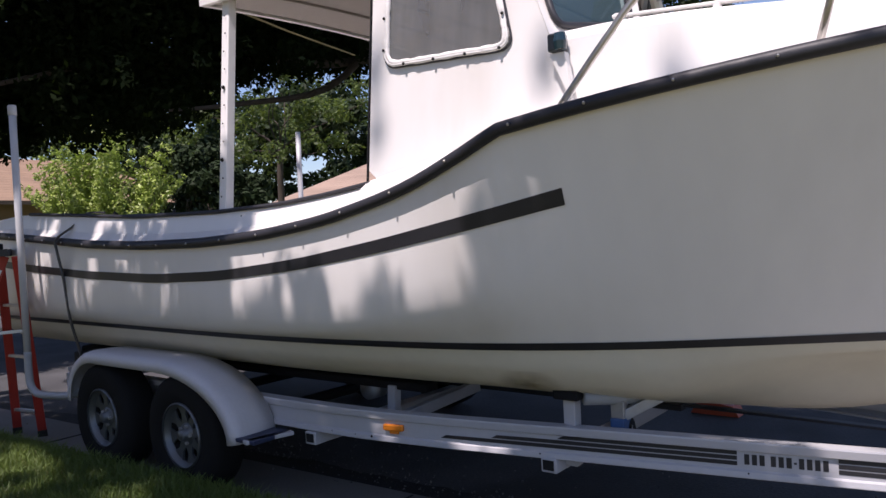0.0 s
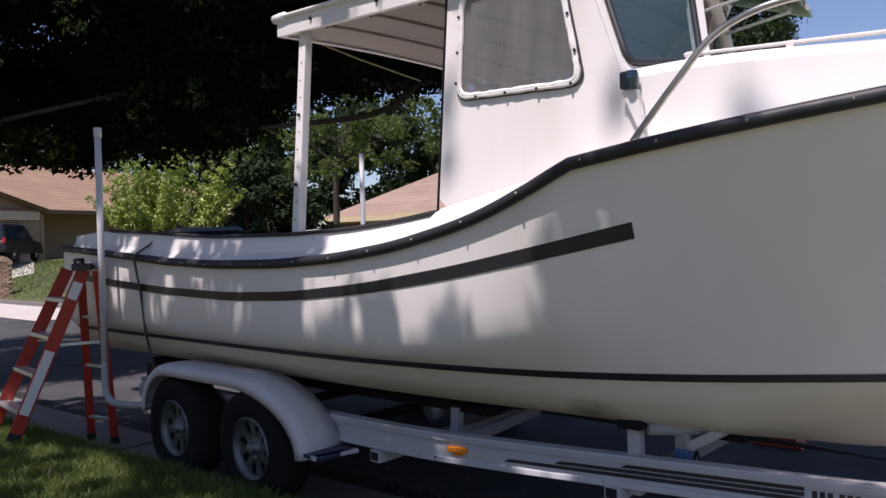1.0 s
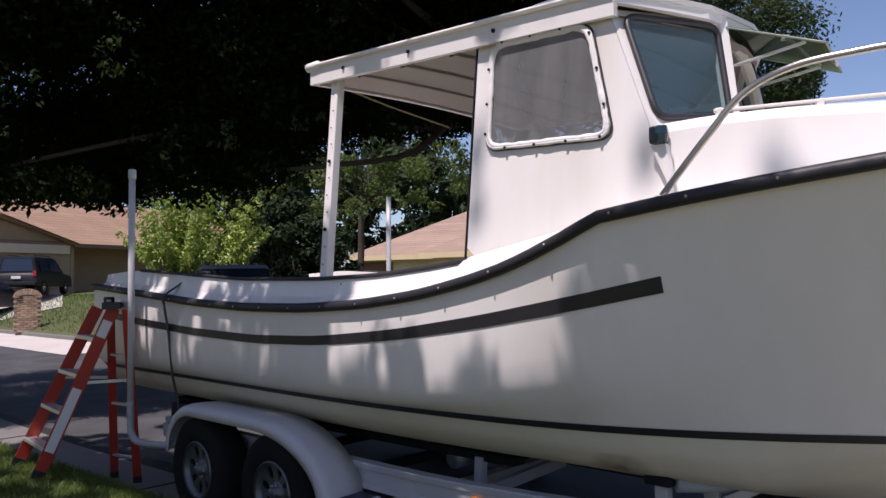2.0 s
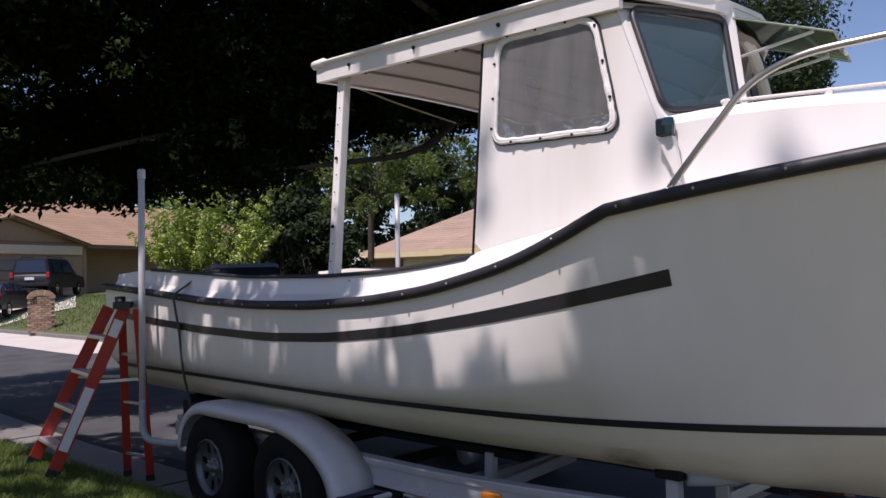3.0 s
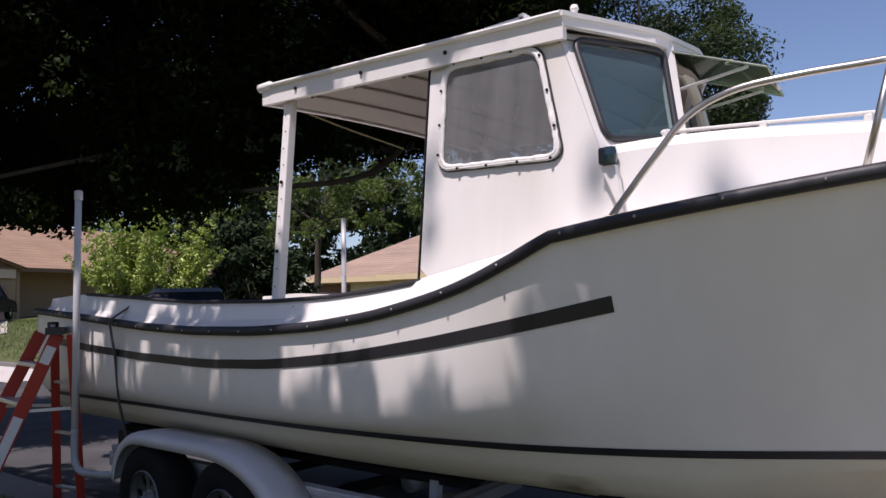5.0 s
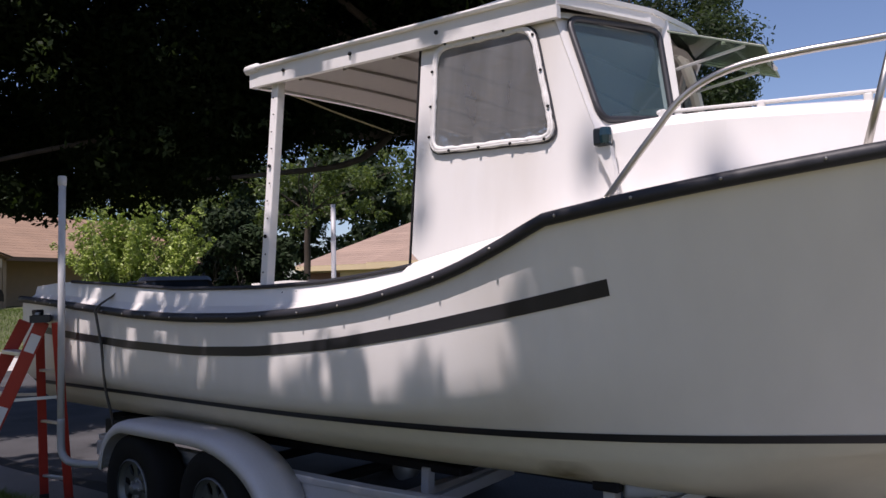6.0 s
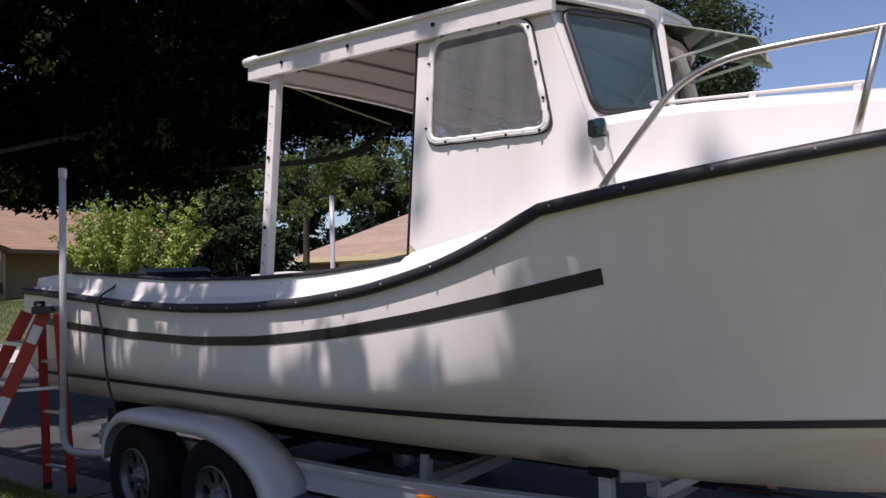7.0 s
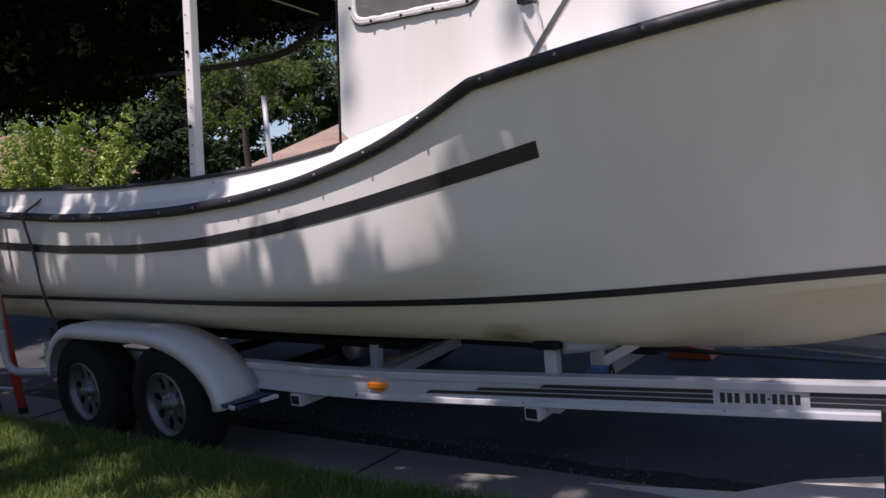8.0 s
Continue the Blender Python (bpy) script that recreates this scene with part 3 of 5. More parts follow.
part("foredeck", grid(rows), GELCOAT, boat, "white cambered foredeck")
part("trunk_front", prism([(4.25, -trunk_y(4.25) + 0.03, deck_z(4.25)), (4.25, trunk_y(4.25) - 0.03, deck_z(4.25)), (4.3, half(4.3), gun_z(4.3) - 0.02), (4.3, -half(4.3), gun_z(4.3) - 0.02)], (0, 0, 0), (0.02, 0, 0)), GELCOAT, boat)
part("bow_deck", grid([[(x, half(x) * k, gun_z(x) + 0.02) for k in (-1, 0, 1)] for x in [4.2 + 0.07 * i for i in range(11)]]), GELCOAT, boat)
for side in (-1, 1):
    def rail_y(x):
        return side * lerp_table(x, [2.5, 3.2], [0.925, trunk_y(3.2) - 0.045])
    part("deck_rail", merge([beam((2.5, rail_y(2.5), deck_z(2.5) + 0.018), (3.2, rail_y(3.2), deck_z(3.2) + 0.034), 0.024, 0.012, 0.003)] +
         [beam((x, rail_y(x), deck_z(x) - 0.02), (x, rail_y(x), deck_z(x) + 0.028), 0.026, 0.026, 0.004) for x in (2.52, 2.85, 3.17)]), PAINTED, boat, "low white deck-edge rail")


# ---- pilothouse ----
def cab_y(z):
    return 1.07 - 0.11 * (z - 1.6)


def roof_z(x):
    return 2.80 - 0.055 * (x - 0.12) - 0.15 * max(0.0, x - 2.13)


def on_side(side, x, z, out=0.0):
    return Vector((x, side * (cab_y(z) + out), z))


def rounded(corners, r, n=5):
    """Rounded outline, in a plane's own two coordinates."""
    out = []
    m = len(corners)
    for i in range(m):
        p, a, b = Vector(corners[i]), Vector(corners[i - 1]), Vector(corners[(i + 1) % m])
        u, v = (a - p).normalized(), (b - p).normalized()
        for k in range(n + 1):
            t = k / n
            out.append((p + u * r * (1 - t) ** 2 + v * r * t ** 2))
    return out


def ring_between(outer, inner, place):
    """A flat panel with an opening: place maps plane coordinates to the world; the lines have equal counts."""
    bm = bmesh.new()
    a = [bm.verts.new(place(q)) for q in outer]
    b = [bm.verts.new(place(q)) for q in inner]
    for i in range(len(a)):
        j = (i + 1) % len(a)
        bm.faces.new((a[i], a[j], b[j], b[i]))
    return bm


def spread(corners, n):
    """The straight-edged outline cut into n points a side, starting midway like rounded()."""
    out = []
    m = len(corners)
    for i in range(m):
        p, a, b = Vector(corners[i]), Vector(corners[i - 1]), Vector(corners[(i + 1) % m])
        for k in range(n + 1):
            t = k / n * 2 - 1
            out.append(p.lerp(a, -t * 0.3) if t < 0 else p.lerp(b, t * 0.3))
    return out


SIDE = [(1.37, 1.6), (2.40, 1.79), (2.075, 2.62), (1.37, 2.67)]
OPENING = [(1.475, 2.12), (2.11, 2.085), (1.99, 2.57), (1.475, 2.6)]
STARBOARD, STARBOARD_OPENING = SIDE, OPENING
for side in (-1, 1):
    # the port side ends further aft than the starboard side
    back = 0.0 if side < 0 else 0.28
    SIDE = [(x - (back if x > 1.5 else 0), z) for x, z in STARBOARD]
    OPENING = [(x - (back if x > 1.5 else 0), z) for x, z in STARBOARD_OPENING]
    bm = ring_between(spread(SIDE, 5), rounded(OPENING, 0.07), lambda q: on_side(side, q.x, q.y))
    bmesh.ops.recalc_face_normals(bm, faces=bm.faces)
    bmesh.ops.solidify(bm, geom=list(bm.faces), thickness=0.03)
    wall = part("cabin_side", bm, GELCOAT, boat, "white pilothouse side panel")
    # skirt from the panel down to the gunwale
    sx = [1.37 + (2.44 - 1.37) * i / 14 for i in range(15)]
    def skirt_top(x):
        return 1.605 + 0.1845 * (x - 1.37)
    rows = []
    for x in sx:
        low, high = Vector((x, half(x) - 0.005, gun_z(x) + 0.02)), Vector((x, cab_y(skirt_top(x)) + 0.003, skirt_top(x) + 0.012))
        rows.append([(x, side * (low.lerp(high, k).y + 0.012 * math.sin(math.pi * k)), low.lerp(high, k).z) for k in (0, 0.25, 0.5, 0.75, 1)])
    part("side_skirt", grid(rows), GELCOAT, boat, "white moulded base of the pilothouse", True)
    curtain = part("vinyl_curtain", ring_between(rounded(OPENING, 0.07), [Vector((1.75 - back / 2, 2.33))] * 24, lambda q: on_side(side, q.x, q.y, 0.006)), VINYL, boat, "cloudy clear vinyl window curtain")
    corner = rounded(OPENING, 0.07)
    outer = []
    for p, q in zip(corner, corner[1:] + corner[:1]):
        steps = max(1, int((q - p).length / 0.022))
        outer += [p.lerp(q, k / steps) for k in range(steps)]
    mid_p = Vector((1.76 - back / 2, 2.34))

    def hem_at(i, grow, out):
        q = (outer[i % len(outer)] - mid_p) * grow + mid_p
        return on_side(side, q.x, q.y, out)
    wob = [noise.noise((i * 0.23, side, 0)) for i in range(len(outer))]
    for grow, wide, lift in ((1.0, 0.03, 0.012), (1.035, 0.018, 0.016)):
        hem = [hem_at(i, grow + 0.012 * wob[i], lift + 0.006 * wob[(i * 3 + 7) % len(outer)]) for i in range(len(outer))]
        part("curtain_hem", tube(hem + hem[:1], [wide * 0.42 * (1 + 0.45 * wob[(i * 2 + 3) % len(outer)]) for i in range(len(outer) + 1)], 6, False), CANVAS, curtain, "wrinkled white canvas hem", True)
    edge = [hem_at(i, 1.068 + 0.006 * wob[i], 0.006) for i in range(len(outer))]
    part("curtain_piping", tube(edge + edge[:1], 0.0055, 6, False), GASKET, curtain, "black piping")
    bm = bmesh.new()
    for i in range(0, len(outer), 7):
        r = bmesh.ops.create_uvsphere(bm, u_segments=6, v_segments=4, radius=0.007)["verts"]
        bmesh.ops.translate(bm, vec=hem_at(i, 1.04, 0.026), verts=r)
    tagged(part("curtain_snaps", bm, DARK, curtain, "dark snap fasteners"), kind="stuff")
    part("doorway_edge", beam(on_side(side, 1.362, 1.6), on_side(side, 1.362, 2.66), 0.006, 0.012, 0.001), DARK, boat, "dark zip edge of the curtain opening")

# windscreen: two raked quarter panes and an open middle pane
def quarter(side):
    if side < 0:
        return [Vector((2.355, -1.036, 1.92)), Vector((2.40, -0.5, 2.15)), Vector((2.335, -0.455, 2.635)), Vector((2.085, -0.961, 2.62))]
    return [Vector((2.08, 1.036, 1.92)), Vector((2.30, 0.13, 2.15)), Vector((2.235, 0.09, 2.635)), Vector((1.82, 0.961, 2.62))]


def face_place(c):
    return lambda q: (c[0] * (1 - q.x) + c[1] * q.x) * (1 - q.y) + (c[3] * (1 - q.x) + c[2] * q.x) * q.y


UNIT = [(0, 0), (1, 0), (1, 1), (0, 1)]
QUARTER_OPEN = [(0.075, 0.28), (0.93, 0.1), (0.93, 0.91), (0.09, 0.95)]
for side in (-1, 1):
    c = quarter(side)
    place = face_place(c)
    nrm = (c[1] - c[0]).cross(c[3] - c[0]).normalized()
    nrm = nrm if nrm.x > 0 else -nrm
    bm = ring_between(spread(UNIT, 5), rounded(QUARTER_OPEN, 0.1), place)
    bmesh.ops.recalc_face_normals(bm, faces=bm.faces)
    bmesh.ops.solidify(bm, geom=list(bm.faces), thickness=0.025)
    scr = part("windscreen_frame", bm, GELCOAT, boat, "white raked windscreen frame")
    loop = [place(q) + nrm * 0.012 for q in rounded(QUARTER_OPEN, 0.1)]
    part("gasket", tube(loop + loop[:1], 0.014, 8, False), GASKET, scr, "black rubber gasket", True)
    pane = part("windscreen_pane", ring_between(rounded(QUARTER_OPEN, 0.1), [Vector((0.5, 0.5))] * 24, lambda q: place(q) + nrm * 0.004), PANE, scr, "greyish reflecting window glass")
    pane.visible_shadow = False
# middle opening: posts, sill and the hinged pane held up
mid = part("middle_frame", merge([beam((2.40, -0.49, 2.12), (2.33, -0.445, 2.64), 0.045, 0.045, 0.008),
           tube(smooth_line([(2.31, 0.11, 2.1), (2.27, 0.09, 2.38), (2.25, 0.05, 2.52), (2.25, -0.03, 2.59), (2.26, -0.12, 2.605)], 5), 0.028, 8),
           beam((2.41, -0.5, 2.16), (2.31, 0.12, 2.16), 0.05, 0.04, 0.008), beam((2.335, -0.46, 2.635), (2.235, 0.09, 2.635), 0.05, 0.05, 0.008)]), GELCOAT, boat, "white frame of the open middle windscreen")
HA, HB, SWING = Vector((2.345, -0.455, 2.60)), Vector((2.25, 0.07, 2.60)), Vector((0.41, 0.02, -0.16))
hatch = part("hinged_pane", prism([HA, HA + SWING, HB + SWING, HB], (0, 0, 0), (0.003, 0, 0.006)), HATCH_PANE, boat, "greenish clear windscreen pane propped open")
for a, b in ((HA, HA + SWING), (HB, HB + SWING), (HA + SWING, HB + SWING)):
    part("pane_frame", beam(a, b, 0.008, 0.008, 0.002), HATCH_EDGE, hatch)
for q in (HA.lerp(HB, 0.08), HA.lerp(HB, 0.92)):
    part("prop_arm", tube([q + Vector((0.03, 0, -0.17)), q + SWING * 0.8], 0.007, 6), GALV, hatch)
part("pane_latch", tube([HA.lerp(HB, 0.5) + SWING * 0.96, HA.lerp(HB, 0.42) + SWING * 1.04 + Vector((0, 0, -0.035))], 0.009, 6), GALV, hatch)
part("pane_handle", lathe([(0, 0.02), (0.016, 0.016), (0.02, 0.0)], HA.lerp(HB, 0.15) + SWING * 0.6 + Vector((0, 0, 0.006)), "z", 10), PAINTED, hatch)
part("dashboard", prism([(1.8, -0.9, 1.97), (2.24, -0.93, 1.97), (2.33, -0.5, 1.97), (2.22, 0.1, 1.97), (1.85, 0.9, 1.97), (1.7, 0.9, 1.97)], (0, 0, 0), (0, 0, 0.09)), PAINTED, boat)
part("bulkhead", boxes(((2.1, -0.95, 1.25), (2.14, 0.95, 1.96))), PAINTED, boat)

# roof
OUT = [(0.12, -1.0), (2.13, -1.0), (2.34, -0.58), (2.37, -0.2), (2.29, 0.15), (1.88, 1.0), (0.12, 1.0)]


def roof_rows(drop, edge):
    rows = []
    for i in range(33):
        k = -1 + i / 16
        y = (1.0 + edge) * k
        xf = lerp_table(y, [-1.0, -0.58, -0.2, 0.15, 1.0], [2.13, 2.34, 2.37, 2.29, 1.88]) + edge
        rows.append([(x, y, roof_z(x) + 0.03 * (1 - k * k) - drop) for x in [0.12 - edge + (xf - 0.12 + edge) * j / 14 for j in range(15)]])
    return rows


top = part("roof_top", grid(roof_rows(0.0, 0.012), 0.02), PAINTED, boat, "white cambered pilothouse roof")
part("roof_underside", grid(roof_rows(0.105, -0.03)), CEILING_SHADED, boat, "white planked roof underside, colour darkened for shade")
for a, b in zip(OUT, OUT[1:] + OUT[:1]):
    n = 8
    rows = []
    for i in range(n + 1):
        x, y = a[0] + (b[0] - a[0]) * i / n, a[1] + (b[1] - a[1]) * i / n
        z = roof_z(x) + 0.03 * (1 - y * y)
        rows.append([(x, y, z - 0.005), (x, y, z - (0.115 if abs(a[1]) == abs(b[1]) == 1.0 or a[0] == b[0] else 0.06))])
    part("fascia", grid(rows, 0.03), PAINTED, boat, "white painted roof fascia board")
for side in (-1, 1):
    part("drip_edge", tube([(x, side * 1.012, roof_z(x) - 0.01) for x in ((0.08, 0.7, 1.4, 2.13) if side < 0 else (0.08, 0.7, 1.4, 1.88))], 0.012, 8), PAINTED, boat)
    part("roof_corner_cap", tube([(0.07, side * 1.0, roof_z(0.1) - 0.012), (0.17, side * 1.0, roof_z(0.1) - 0.012)], 0.026, 10), PAINTED, boat, "", True)
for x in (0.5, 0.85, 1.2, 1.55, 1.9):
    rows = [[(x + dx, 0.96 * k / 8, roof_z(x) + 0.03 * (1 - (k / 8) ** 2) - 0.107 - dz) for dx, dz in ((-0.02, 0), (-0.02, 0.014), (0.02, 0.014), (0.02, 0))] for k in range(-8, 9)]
    part("roof_beam", grid(rows), CEILING_SHADED, boat)
bm = bmesh.new()
for x, dz in ((0.4, 0.06), (0.93, 0.06), (1.5, 0.06)):
    r = bmesh.ops.create_uvsphere(bm, u_segments=8, v_segments=5, radius=0.011)["verts"]
    bmesh.ops.translate(bm, vec=(x, -1.004, roof_z(x) - dz), verts=r)
tagged(part("fascia_bolts", bm, DARK, boat, "dark bolt heads"), kind="stuff")
part("grab_rail", merge([beam((1.66, -0.9, 2.752), (1.9, -0.9, 2.752), 0.035, 0.022, 0.006), beam((1.69, -0.9, 2.7), (1.69, -0.9, 2.745), 0.03, 0.03, 0.004), beam((1.87, -0.9, 2.69), (1.87, -0.9, 2.775), 0.03, 0.035, 0.006)]), PAINTED, boat, "white roof grab rail")
part("anchor_lamp", lathe([(0.0, 0.055), (0.014, 0.051), (0.019, 0.036), (0.013, 0.024), (0.012, 0.0)], (2.13, -0.9, 2.69), "z", 12), PAINTED, boat, "small white all-round lamp")
part("outrigger_wire", tube([(0.1, -0.98, 2.74), (-0.1, -0.2, 2.72), (-0.3, 0.6, 2.72)], 0.006, 6), DRY_BLADE, boat)
for side in (-1, 1):
    post = part("roof_post", beam(on_side(side, 0.3, 1.545, -0.02), on_side(side, 0.265, 2.70, -0.02), 0.052, 0.06, 0.006, up=(1, 0, 0)), PAINTED, boat, "white painted wooden roof post")
    bm = bmesh.new()
    for i in range(11):
        z = 1.62 + i * 0.098
        r = bmesh.ops.create_uvsphere(bm, u_segments=6, v_segments=4, radius=0.011 if i in (2, 6) else 0.0045)["verts"]
        bmesh.ops.translate(bm, vec=on_side(side, 0.304 - 0.03 * (z - 1.545) + 0.01 * (i % 2), z, 0.015), verts=r)
    tagged(part("post_screws", bm, DARK, post, "rusty screw heads and hinge pins"), kind="stuff")

# navigation lamp in its moulded bracket
nav = part("navigation_lamp", boxes(((2.312, -1.085, 2.01), (2.368, -1.02, 2.078), 0.01)), NAV_BODY, boat, "black side navigation lamp with green lens")
part("lens", lathe([(0.0, -0.03), (0.022, -0.03), (0.026, 0.0), (0.022, 0.03), (0, 0.03)], (2.362, -1.075, 2.044), "z", 12), NAV_LENS, nav)
part("lamp_bracket", prism([(2.31, -1.035, 2.008), (2.372, -1.035, 2.008), (2.40, -1.045, 1.86), (2.385, -1.045, 1.85)], (0, 0, 0), (0, -0.03, 0)), GELCOAT, boat, "tapered white lamp bracket")

# bow rail
for side in (-1, 1):
    top_line = smooth_line([(2.40, side * 1.16, 1.80), (2.57, side * 1.15, 1.992), (2.693, side * 1.13, 2.124), (2.843, side * 1.10, 2.19), (3.04, side * 1.055, 2.21), (3.29, side * 0.967, 2.226), (3.8, side * 0.76, 2.28), (4.4, side * 0.4, 2.37), (4.8, side * 0.12, 2.41)], 6)
    rail = part("bow_rail", tube(top_line, 0.0125, 10), STEEL, boat, "stainless steel bow rail", True)
    for x, h in ((3.2, 2.218), (3.95, 2.29), (4.5, 2.37)):
        y = half(x) - 0.04
        part("stanchion", tube([(x, side * y, gun_z(x) + 0.02), (x + 0.09, side * (y - 0.01), h)], 0.012, 8), STEEL, rail, "", True)
    for p, d in ((top_line[0], 0.02),):
        part("rail_foot", lathe([(0.0, 0.015), (0.022, 0.012), (0.03, 0.0)], (p.x, p.y, p.z - 0.01), "z", 12), STEEL, rail)


# ---- the trailer ----
trailer = thing("boat_trailer", "white tandem-axle boat trailer with black pinstripes", "trailer", (0.5, 0, 0.0))
FRAME_TOP, FRAME_BOT = 0.548, 0.408


def frame_line(side):
    pts = [(-1.75, 0.99), (0.9, 0.99), (1.2, 0.97), (1.6, 0.895), (3.4, 0.478), (5.2, 0.06)]
    return [(x, side * y) for x, y in pts]


def frame_at(x):
    p = frame_line(1)
    return lerp_table(x, [q[0] for q in p], [q[1] for q in p])


def frame_z(x):
    return lerp_table(x, [0.5, 1.2, 3.4], [0.0, 0.0, -0.028])


for side in (-1, 1):
    xs = [-1.75, -1, 0, 0.7, 0.95, 1.05, 1.15, 1.25, 1.4, 1.6, 2.0, 2.6, 3.2, 3.8, 4.6, 5.2]
    prof = [(-0.06, FRAME_TOP - 0.012), (-0.06, FRAME_TOP), (0.002, FRAME_TOP), (0.004, FRAME_TOP - 0.006), (0.0, FRAME_TOP - 0.035), (-0.012, FRAME_TOP - 0.04), (-0.012, FRAME_BOT + 0.03), (0.0, FRAME_BOT + 0.024), (0.004, FRAME_BOT + 0.004), (0.0, FRAME_BOT), (-0.06, FRAME_BOT), (-0.06, FRAME_BOT + 0.01)]
    rows = [[(x, side * (frame_at(x) + o), z + frame_z(x)) for o, z in prof] for x in xs]
    frame_part = part("frame_rail", grid(rows), TRAILER_WHITE, trailer, "white painted steel channel rail")
    # pinstripes
    for k, x0 in enumerate((1.56, 1.80, 2.09)):
        for x1, x2 in ((x0, 2.78), (3.115, 4.4)):
            z = 0.452 + 0.0205 * k
            rows = [[(x + (0.03 * j if x == x1 and x0 == x1 else 0), side * (frame_at(x) - 0.0105), z + frame_z(x) + 0.0165 * j) for j in (0, 1)] for x in [x1 + (x2 - x1) * i / 6 for i in range(7)]]
            part("pinstripe", grid(rows), STRIPE, frame_part, "black pinstripe decal")
    # lettered patch kept as plain bars
    for i, (a, wd) in enumerate(((2.805, 0.022), (2.831, 0.022), (2.857, 0.022), (2.895, 0.022), (2.921, 0.022), (2.947, 0.022), (2.972, 0.012), (2.988, 0.022), (3.014, 0.022), (3.04, 0.022), (3.066, 0.022))):
        tall = (-0.004, 0.036) if wd > 0.015 else (0.012, 0.02)
        part("lettering_bar", grid([[(x, side * (frame_at(x) - 0.0105), 0.462 + frame_z(x) + h) for h in tall] for x in (a, a + wd * 0.8)]), STRIPE, frame_part)
    lamp = part("marker_lamp", beam((1.27, side * (frame_at(1.27) - 0.002), 0.477), (1.375, side * (frame_at(1.375) - 0.002), 0.477), 0.03, 0.022, 0.006, up=(0, 1, 0)), AMBER, trailer, "amber side marker lamp")
    part("lamp_foot", beam((1.3, side * (frame_at(1.3) - 0.006), 0.457), (1.345, side * (frame_at(1.345) - 0.006), 0.457), 0.02, 0.014, 0.003, up=(0, 1, 0)), AMBER, lamp)
    for x in (0.8, 2.06):
        part("cross_member", beam((x, side * (frame_at(x) + 0.01), 0.372), (x, 0.0, 0.372), 0.075, 0.065, 0.006), TRAILER_WHITE, trailer, "square tube cross member")
        # Dark plate on the solid end, painted as the tube's shaded hollow.
        part("tube_mouth", boxes(((x - 0.026, side * (frame_at(x) + 0.0105) - 0.003, 0.352), (x + 0.026, side * (frame_at(x) + 0.0105) + 0.003, 0.394))), DARK, trailer)
    bm = bmesh.new()
    for x in (0.95, 1.1, 1.2, 2.02, 2.82):
        r = bmesh.ops.create_uvsphere(bm, u_segments=6, v_segments=4, radius=0.007)["verts"]
        bmesh.ops.translate(bm, vec=(x, side * (frame_at(x) - 0.004), FRAME_BOT + 0.018 + frame_z(x)), verts=r)
    tagged(part("frame_rivets", bm, DARK, frame_part), kind="stuff")
    # tandem fender: rounded pressed steel
    arc = []
    for i in range(25):
        u = i / 24
        if u < 0.42:
            a = math.pi * 0.5 * u / 0.42
            arc.append((-0.9 - 0.35 * math.cos(a), 0.42 + 0.325 * math.sin(a)))
        elif u < 0.5:
            arc.append((-0.9 + (u - 0.42) / 0.08 * 0.72, 0.745))
        else:
            a = math.pi * 0.5 * (u - 0.5) / 0.5
            arc.append((-0.18 + 0.71 * math.sin(a), 0.36 + 0.385 * math.cos(a)))
    lip = [(0.99, -0.004), (1.1, 0.003), (1.19, 0.004), (1.228, -0.002), (1.246, -0.016), (1.253, -0.035), (1.254, -0.07)]
    rows = []
    for i, (x, z) in enumerate(arc):
        p, q = arc[max(i - 1, 0)], arc[min(i + 1, 24)]
        nx, nz = -(q[1] - p[1]), q[0] - p[0]
        ln = math.hypot(nx, nz)
        rows.append([(x + nx / ln * o, side * y, z + nz / ln * o) for y, o in lip])
    fender = part("fender", grid(rows, 0.006), FENDER_WHITE, trailer, "white pressed steel tandem fender", True)
    part("fender_step", boxes(((0.5, min(side * 1.0, side * 1.24), 0.375), (0.66, max(side * 1.0, side * 1.24), 0.395), 0.004)), BLUE_PAINT, fender, "dark blue step plate")
    part("step_edge", beam((0.665, side * 1.0, 0.385), (0.60, side * 1.25, 0.385), 0.045, 0.02, 0.004, up=(0, 0, 1)), TRAILER_WHITE, fender)


